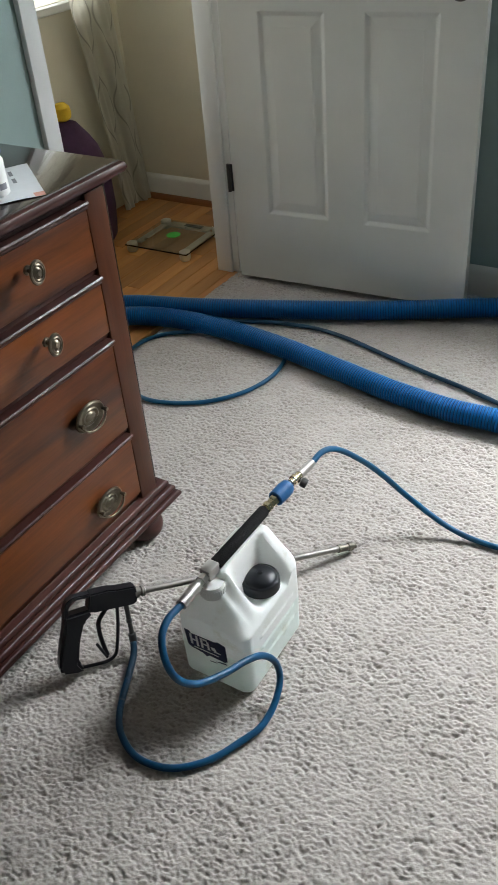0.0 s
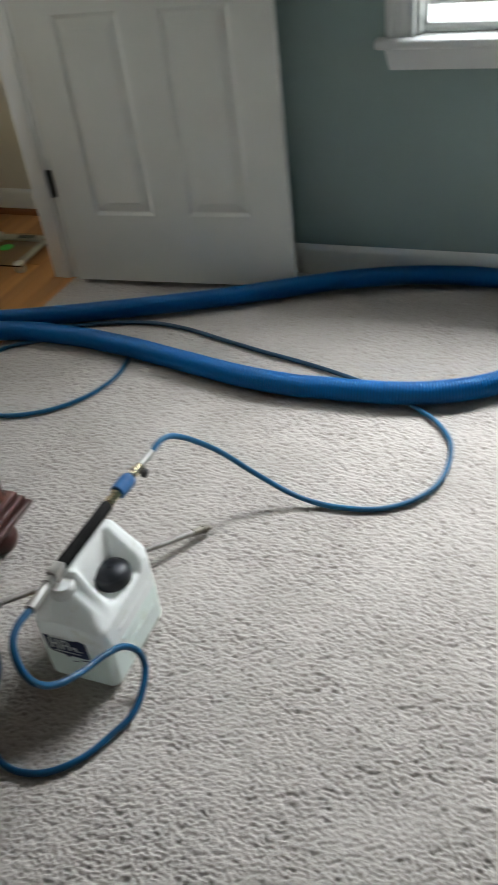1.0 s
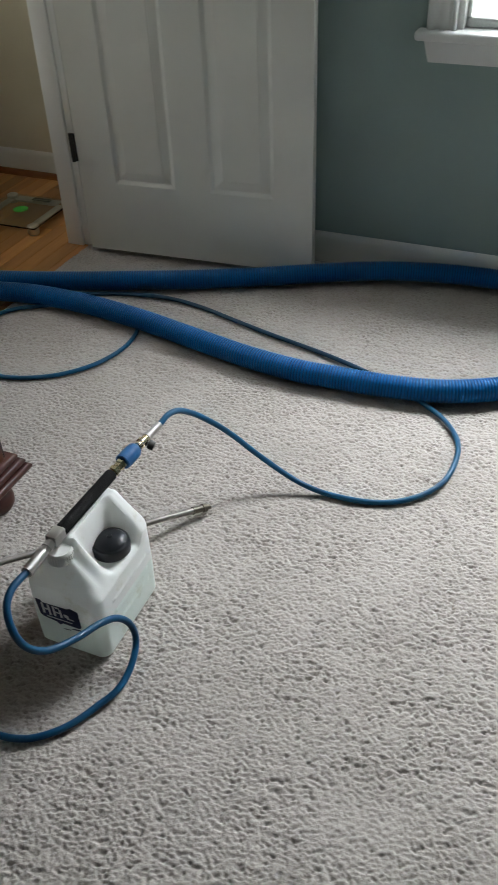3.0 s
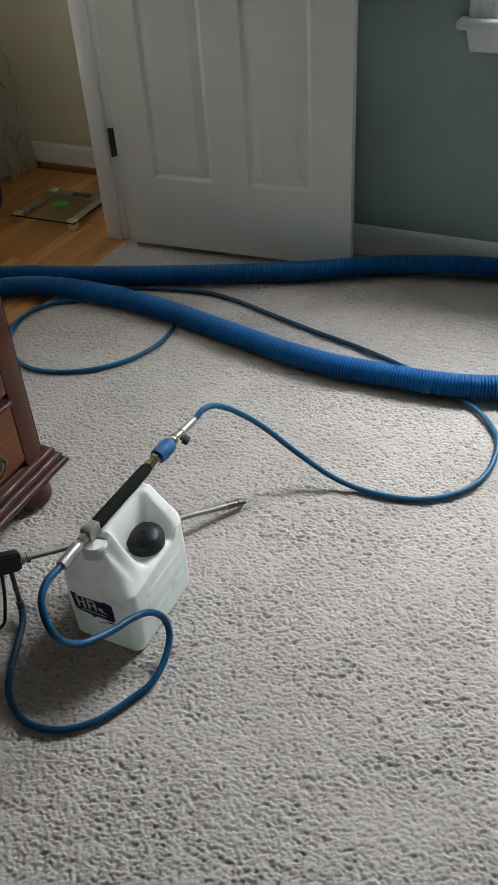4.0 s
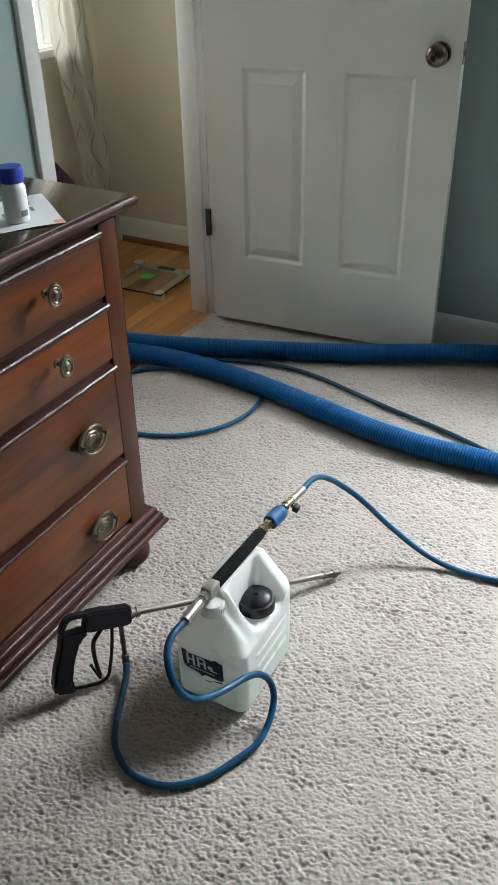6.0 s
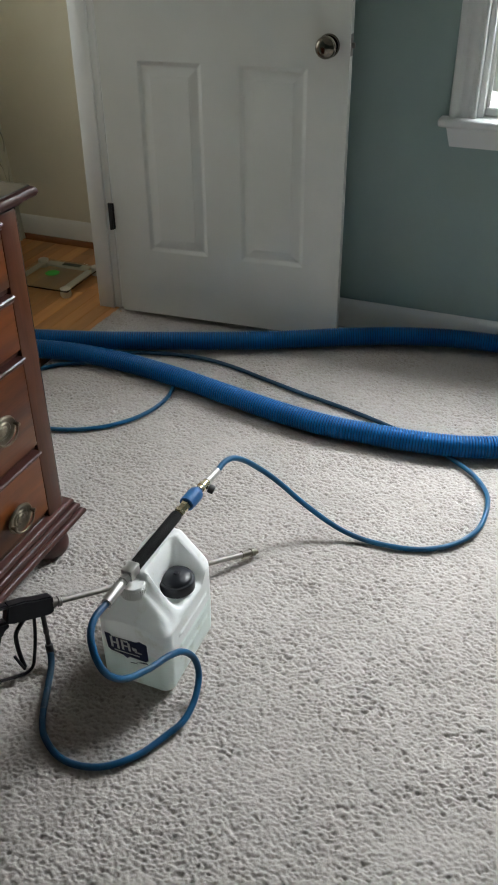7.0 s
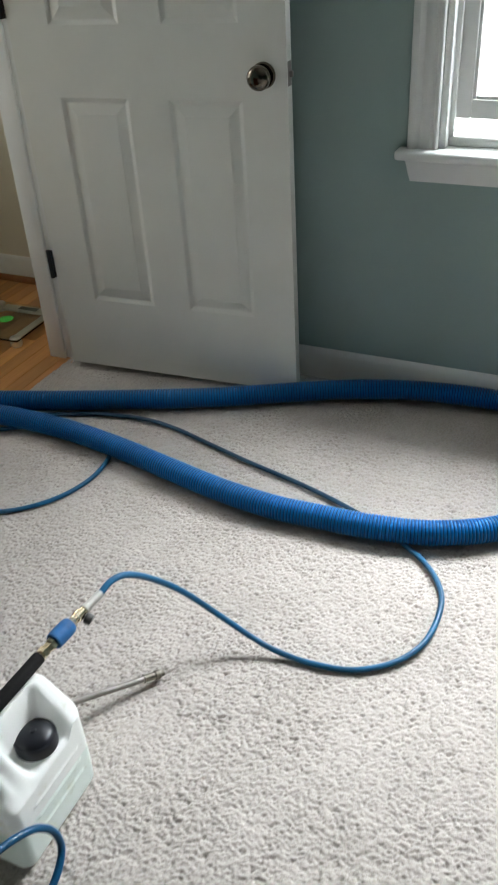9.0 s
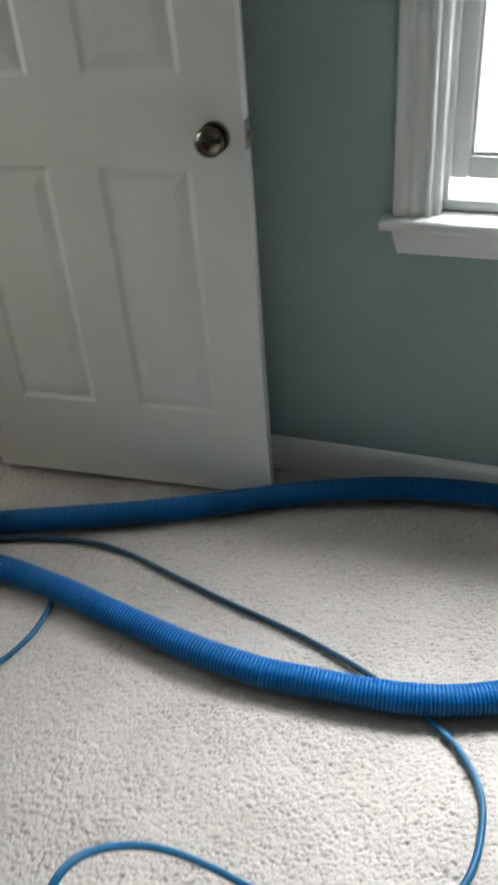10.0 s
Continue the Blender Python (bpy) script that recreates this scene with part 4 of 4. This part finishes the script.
def front_quad(bm, pts, lift=0.0):
    bm.faces.new([bm.verts.new((x, LY - lift - 0.0022 * math.sin(math.pi * min(1, z / 0.165)), z)) for x, z in pts])


bm = bmesh.new()
front_quad(bm, [(-0.651, 0.128), (-0.640, 0.127), (-0.636, 0.122), (-0.585, 0.124), (-0.577, 0.128), (-0.562, 0.124), (-0.560, 0.084), (-0.566, 0.079), (-0.600, 0.080), (-0.606, 0.074), (-0.614, 0.080), (-0.640, 0.084), (-0.646, 0.090)])
part("label", bm, NAVY, sprayer, "navy blue printed emblem", False)
bm = bmesh.new()
for x0, x1, z0, z1 in ((-0.640, -0.635, 0.095, 0.122), (-0.627, -0.622, 0.094, 0.121), (-0.635, -0.627, 0.106, 0.110), (-0.617, -0.612, 0.095, 0.121), (-0.612, -0.602, 0.1165, 0.121), (-0.603, -0.598, 0.096, 0.1165), (-0.612, -0.603, 0.105, 0.1085), (-0.594, -0.584, 0.100, 0.108)):
    front_quad(bm, [(x0 + 0.002, z0), (x1 + 0.002, z0), (x1, z1), (x0, z1)], 0.0006)
front_quad(bm, [(-0.632, 0.0875), (-0.578, 0.0880), (-0.578, 0.0905), (-0.632, 0.0905)], 0.0006)
front_quad(bm, [(-0.588, 0.0965), (-0.573, 0.0965), (-0.573, 0.0995), (-0.588, 0.0995)], 0.0006)
part("emblem", bm, LABELWHITE, sprayer, "plain white bars on the emblem", False)
bm = bmesh.new()
front_quad(bm, [(-0.588, 0.070), (-0.562, 0.073), (-0.564, 0.077), (-0.576, 0.0745)])
front_quad(bm, [(-0.600, 0.064), (-0.585, 0.066), (-0.586, 0.068), (-0.600, 0.0665)])
part("print", bm, NAVY, sprayer, "broken navy printed strokes", False)

# ---- the spray gun: stands on its handle and on the tip of its lance ----
GB = Vector((-0.788, 0.833, 0.12))
gf, gu = Vector((0.5414, 0.8130, -0.2142)), Vector((-0.0862, 0.3071, 0.9478))
gs = gf.cross(gu)
GM = Matrix.Translation(GB) @ Matrix((gf, gs, gu)).transposed().to_4x4()
gun = thing("spray_gun", "black plastic spray gun with a long steel lance", "spray gun", "", GM)


def gun_plate(outline, half, bevel=0.003):
    """A piece of the given side outline (forward, up), as thick as twice half."""
    bm = bmesh.new()
    a = [bm.verts.new((f, -half, u)) for f, u in outline]
    c = [bm.verts.new((f, half, u)) for f, u in outline]
    bm.faces.new(a)
    bm.faces.new(c)
    for i in range(len(outline)):
        j = (i + 1) % len(outline)
        bm.faces.new((a[i], a[j], c[j], c[i]))
    bmesh.ops.recalc_face_normals(bm, faces=bm.faces[:])
    bmesh.ops.bevel(bm, geom=bm.edges[:], offset=bevel, segments=2, affect="EDGES")
    return bm


part("housing", gun_plate([(-0.006, 0.019), (-0.045, 0.020), (-0.060, 0.023), (-0.097, 0.021), (-0.100, -0.014), (-0.090, -0.019), (-0.008, -0.019), (-0.002, -0.010)], 0.013), BLACKPLASTIC, gun)
part("rear_hook", gun_plate([(-0.094, 0.021), (-0.128, 0.020), (-0.140, 0.012), (-0.147, -0.008), (-0.146, -0.020), (-0.136, -0.020), (-0.137, -0.006), (-0.131, 0.008), (-0.124, 0.013), (-0.094, 0.013)], 0.009, 0.002), BLACKPLASTIC, gun)
part("handle", gun_plate([(-0.094, -0.010), (-0.146, -0.016), (-0.147, -0.040), (-0.156, -0.085), (-0.160, -0.125), (-0.154, -0.138), (-0.118, -0.142), (-0.110, -0.138), (-0.122, -0.120), (-0.118, -0.075), (-0.108, -0.036), (-0.090, -0.020)], 0.0135, 0.005), BLACKPLASTIC, gun)
guard = [(-0.041, 0, -0.018), (-0.040, 0, -0.060), (-0.043, 0, -0.105), (-0.047, 0, -0.126), (-0.060, 0, -0.136), (-0.090, 0, -0.138), (-0.118, 0, -0.137)]
g = new("trigger_guard", tube("trigger_guard", guard, 0.0035, [BLACKPLASTIC], 10, 0.005))
g.parent = gun
trig = [(-0.058, 0, -0.016), (-0.066, 0, -0.026), (-0.078, 0, -0.046), (-0.077, 0, -0.070), (-0.070, 0, -0.100), (-0.062, 0, -0.126)]
g = new("trigger", tube("trigger", trig, 0.0045, [BLACKPLASTIC], 10, 0.005))
g.parent = gun
g = new("trigger_lock", tube("trigger_lock", [(-0.064, 0.002, -0.126), (-0.075, 0.003, -0.108), (-0.086, 0.003, -0.088)], 0.0030, [BLACKPLASTIC], 10, 0.005))
g.parent = gun
alongf = pose(0, 0, 0, 0, 90, 0)
part("coupling", lathe([(0, -0.006), (0.0115, -0.006), (0.0115, 0.002), (0.0085, 0.003), (0.0085, 0.007), (0.011, 0.008), (0.011, 0.014), (0.007, 0.016), (0, 0.016)], alongf, 16), STEEL, gun, "steel lance coupling")
LANCE = 0.492
part("lance", lathe([(0, 0.012), (0.0065, 0.012), (0.0065, LANCE - 0.028), (0, LANCE - 0.028)], alongf, 20), STEEL, gun, "straight stainless steel tube")
part("nozzle", lathe([(0, LANCE - 0.036), (0.009, LANCE - 0.036), (0.009, LANCE - 0.034), (0.0078, LANCE - 0.033), (0.0078, LANCE - 0.012), (0.010, LANCE - 0.011), (0.010, LANCE - 0.002), (0.006, LANCE), (0.006, LANCE + 0.008), (0, LANCE + 0.008)], alongf, 12), worn("dull_nozzle_steel", (0.20, 0.18, 0.15), 0.4, 30.0, 0.2, 200.0, 0.0, 1.0), gun, "dull metal spray tip")
part("inlet", lathe([(0, 0), (0.0048, 0), (0.0048, 0.038), (0.0058, 0.039), (0.0058, 0.046), (0.0046, 0.047), (0.0050, 0.070), (0.0078, 0.072), (0.0078, 0.092), (0, 0.092)], align((-0.024, 0, -0.015), (-0.010, 0.004, -0.112)), 14), worn("dark_grey_metal", (0.08, 0.08, 0.08), 0.4, 30.0, 0.2, 200.0, 0.0, 0.8), gun, "dark metal inlet tube")

# ---- the short hose between jug and gun ----
gi = GM @ Vector((-0.0115, 0.004, -0.100))
short = [tuple(S1 + (S1 - S0).normalized() * -0.012), tuple(S1), (-0.601, 0.706, 0.266), (-0.592, 0.676, 0.258), (-0.572, 0.655, 0.232), (-0.556, 0.656, 0.200), (-0.541, 0.680, 0.168), (-0.524, 0.735, 0.142), (-0.512, 0.790, 0.124), (-0.502, 0.826, 0.103), (-0.489, 0.844, 0.072), (-0.478, 0.838, 0.040), (-0.468, 0.795, 0.018), (-0.470, 0.750, 0.009), (-0.486, 0.712, r), (-0.517, 0.652, r), (-0.568, 0.608, r), (-0.632, 0.598, r), (-0.692, 0.628, r), (-0.726, 0.676, r), (-0.750, 0.728, r), (-0.772, 0.775, 0.012), tuple(gi)]
loop = thing("short_hose", "short blue hose looping from jug to spray gun", "hose")
# the end by the gun is coloured darker to imitate the shadow on it
for name, line, m, words in (("blue_run", short[:-2], TUBENAVY, "glossy blue length"), ("dark_end", short[-4:], TUBEDARK, "hose end at the gun, its shadow put into a dark teal colour")):
    h = new(name, tube(name, line, 0.0064 if m is TUBENAVY else 0.0067, [m], 14, 0.006))
    h.parent = loop
    tagged(h, words)

# ---- beyond the doorway ----
scale = thing("bathroom_scale", "square glass bathroom scale with metal feet on oak boards", "scale", "", pose(-1.872, 2.475, 0, 0, 0, 1.5))
part("glass_plate", box(-0.142, 0.142, -0.137, 0.137, 0.020, 0.026, 0.002), SCALEGLASS, scale, "clear greenish glass plate", False).visible_shadow = False
for fx in (-0.122, 0.122):
    for fy in (-0.117, 0.117):
        ft = part("foot", lathe([(0, 0), (0.016, 0), (0.019, 0.004), (0.021, 0.010), (0.021, 0.0255), (0, 0.0255)], Matrix.Translation((fx, fy, -0.006)), 24), SILVER, scale, "round silver foot")
        part("cap", lathe([(0.021, 0.0262), (0.0205, 0.029), (0.016, 0.0315), (0, 0.0325)], Matrix.Translation((fx, fy, 0)), 24), SILVER, ft)
for fx in (-0.112, 0.112):
    part("rail", box(fx - 0.014, fx + 0.014, -0.090, 0.090, 0.0135, 0.0195, 0.002), SILVER, scale, "silver strip under the glass")
part("rail", box(-0.094, 0.094, 0.085, 0.128, 0.0125, 0.0195, 0.002), SILVER, scale, "silver strip under the glass")
part("display", box(-0.020, 0.060, 0.094, 0.118, 0.0262, 0.0275, 0.0005), DARKSCREEN, scale, "dark display window")
part("sticker", lathe([(0, 0.0264), (0.030, 0.0264), (0.030, 0.0270), (0, 0.0270)], Matrix.Translation((-0.01, 0.005, 0)), 7), GREENSTICKER, scale, "bright green printed patch", False)


def curtain(x, y0, y1, z0, z1):
    nx, nz = 90, 40
    bm = bmesh.new()
    uv = bm.loops.layers.uv.new("cloth")
    g = []
    for j in range(nz + 1):
        z = z0 + (z1 - z0) * j / nz
        row = []
        for i in range(nx + 1):
            q = i / nx
            lean = min(1.0, z / 0.8)
            left, right = y0 - 0.125 * lean, y1 - 0.095 * lean
            yy = left + (right - left) * q
            fold = 0.013 * math.sin(q * 2 * math.pi * 1.7 + 0.4 * math.sin(z * 3)) * (0.7 + 0.3 * math.cos(z * 2.1)) + 0.006 * math.sin(q * 31 + z * 4)
            row.append(bm.verts.new((x + fold, yy, z)))
        g.append(row)
    for j in range(nz):
        for i in range(nx):
            f = bm.faces.new((g[j][i], g[j][i + 1], g[j + 1][i + 1], g[j + 1][i]))
            for lp, (a, c) in zip(f.loops, ((i, j), (i + 1, j), (i + 1, j + 1), (i, j + 1))):
                lp[uv].uv = (a / nx * 0.52, z0 + (z1 - z0) * c / nz)
    bmesh.ops.solidify(bm, geom=bm.faces[:], thickness=0.002)
    return bm


cur = thing("curtain", "pale curtain panel with a grey ogee trellis print", "curtain")
part("cloth", curtain(-2.262, 2.662, 2.858, 0.006, 2.20), CURTAIN, cur)
part("rod", lathe([(0.010, 0), (0.010, 1.40)], align((-2.262, 1.45, 2.21), (-2.262, 2.85, 2.21)), 14), BLACKMETAL, cur, "dark curtain rod")
cushion = lathe([(0, 0), (0.09, 0.0), (0.12, 0.04), (0.128, 0.15), (0.128, 0.26), (0.115, 0.33), (0.098, 0.378), (0.074, 0.418), (0.052, 0.448), (0.034, 0.472), (0, 0.483)], Matrix.Translation((-2.19, 2.335, -0.006)), 32)
for q in cushion.verts:
    q.co += Vector((noise.noise(q.co * 9), noise.noise(q.co * 9 + Vector((5, 0, 0))), 0)) * 0.012
solid("fabric_bag", cushion, PURPLE, "dark purple gathered fabric bag on the hall floor", "bag")
duck = lathe([(0, 0), (0.018, 0.003), (0.030, 0.012), (0.034, 0.030), (0.030, 0.050), (0.017, 0.063), (0, 0.066)], Matrix.Translation((-2.19, 2.320, 0.474)), 28)
for q in duck.verts:
    q.co += Vector((noise.noise(q.co * 20), noise.noise(q.co * 20 + Vector((5, 0, 0))), noise.noise(q.co * 20 + Vector((0, 7, 0))))) * 0.003
solid("plush_ball", duck, YELLOW, "yellow plush ball resting on the purple bag", "toy")

# oak boards of the hall floor, each a piece of its own
hall = tagged(new("hall_floor"), "honey-coloured oak strip floor of the hall", "wood floor", "", "structure")
BW, LENS = 0.057, (0.62, 0.85, 0.48, 1.05)
board = {}


def board_mesh(ln):
    ln = round(ln, 2)
    if ln not in board:
        board[ln] = mesh_of("board", box(0.0004, BW - 0.0004, 0.0004, ln - 0.0004, -0.019, 0.0, 0.0009, 1), PLANK)
    return board[ln]


rng = random.Random(4)
xb = HALL_X
while xb < WX - 0.004:
    yb = HALL_S - rng.uniform(0, 0.5)
    while yb < HALL_N:
        ln = rng.choice(LENS)
        if xb + BW <= WX - 0.002 or DOOR_S < yb:
            ya, yc = max(yb, HALL_S), min(yb + ln, HALL_N + 0.03)
            if yc - ya > 0.04:
                o = new("board", board_mesh(yc - ya))
                o.parent = hall
                o.location = (xb, ya, -0.006)
        yb += ln
    xb += BW
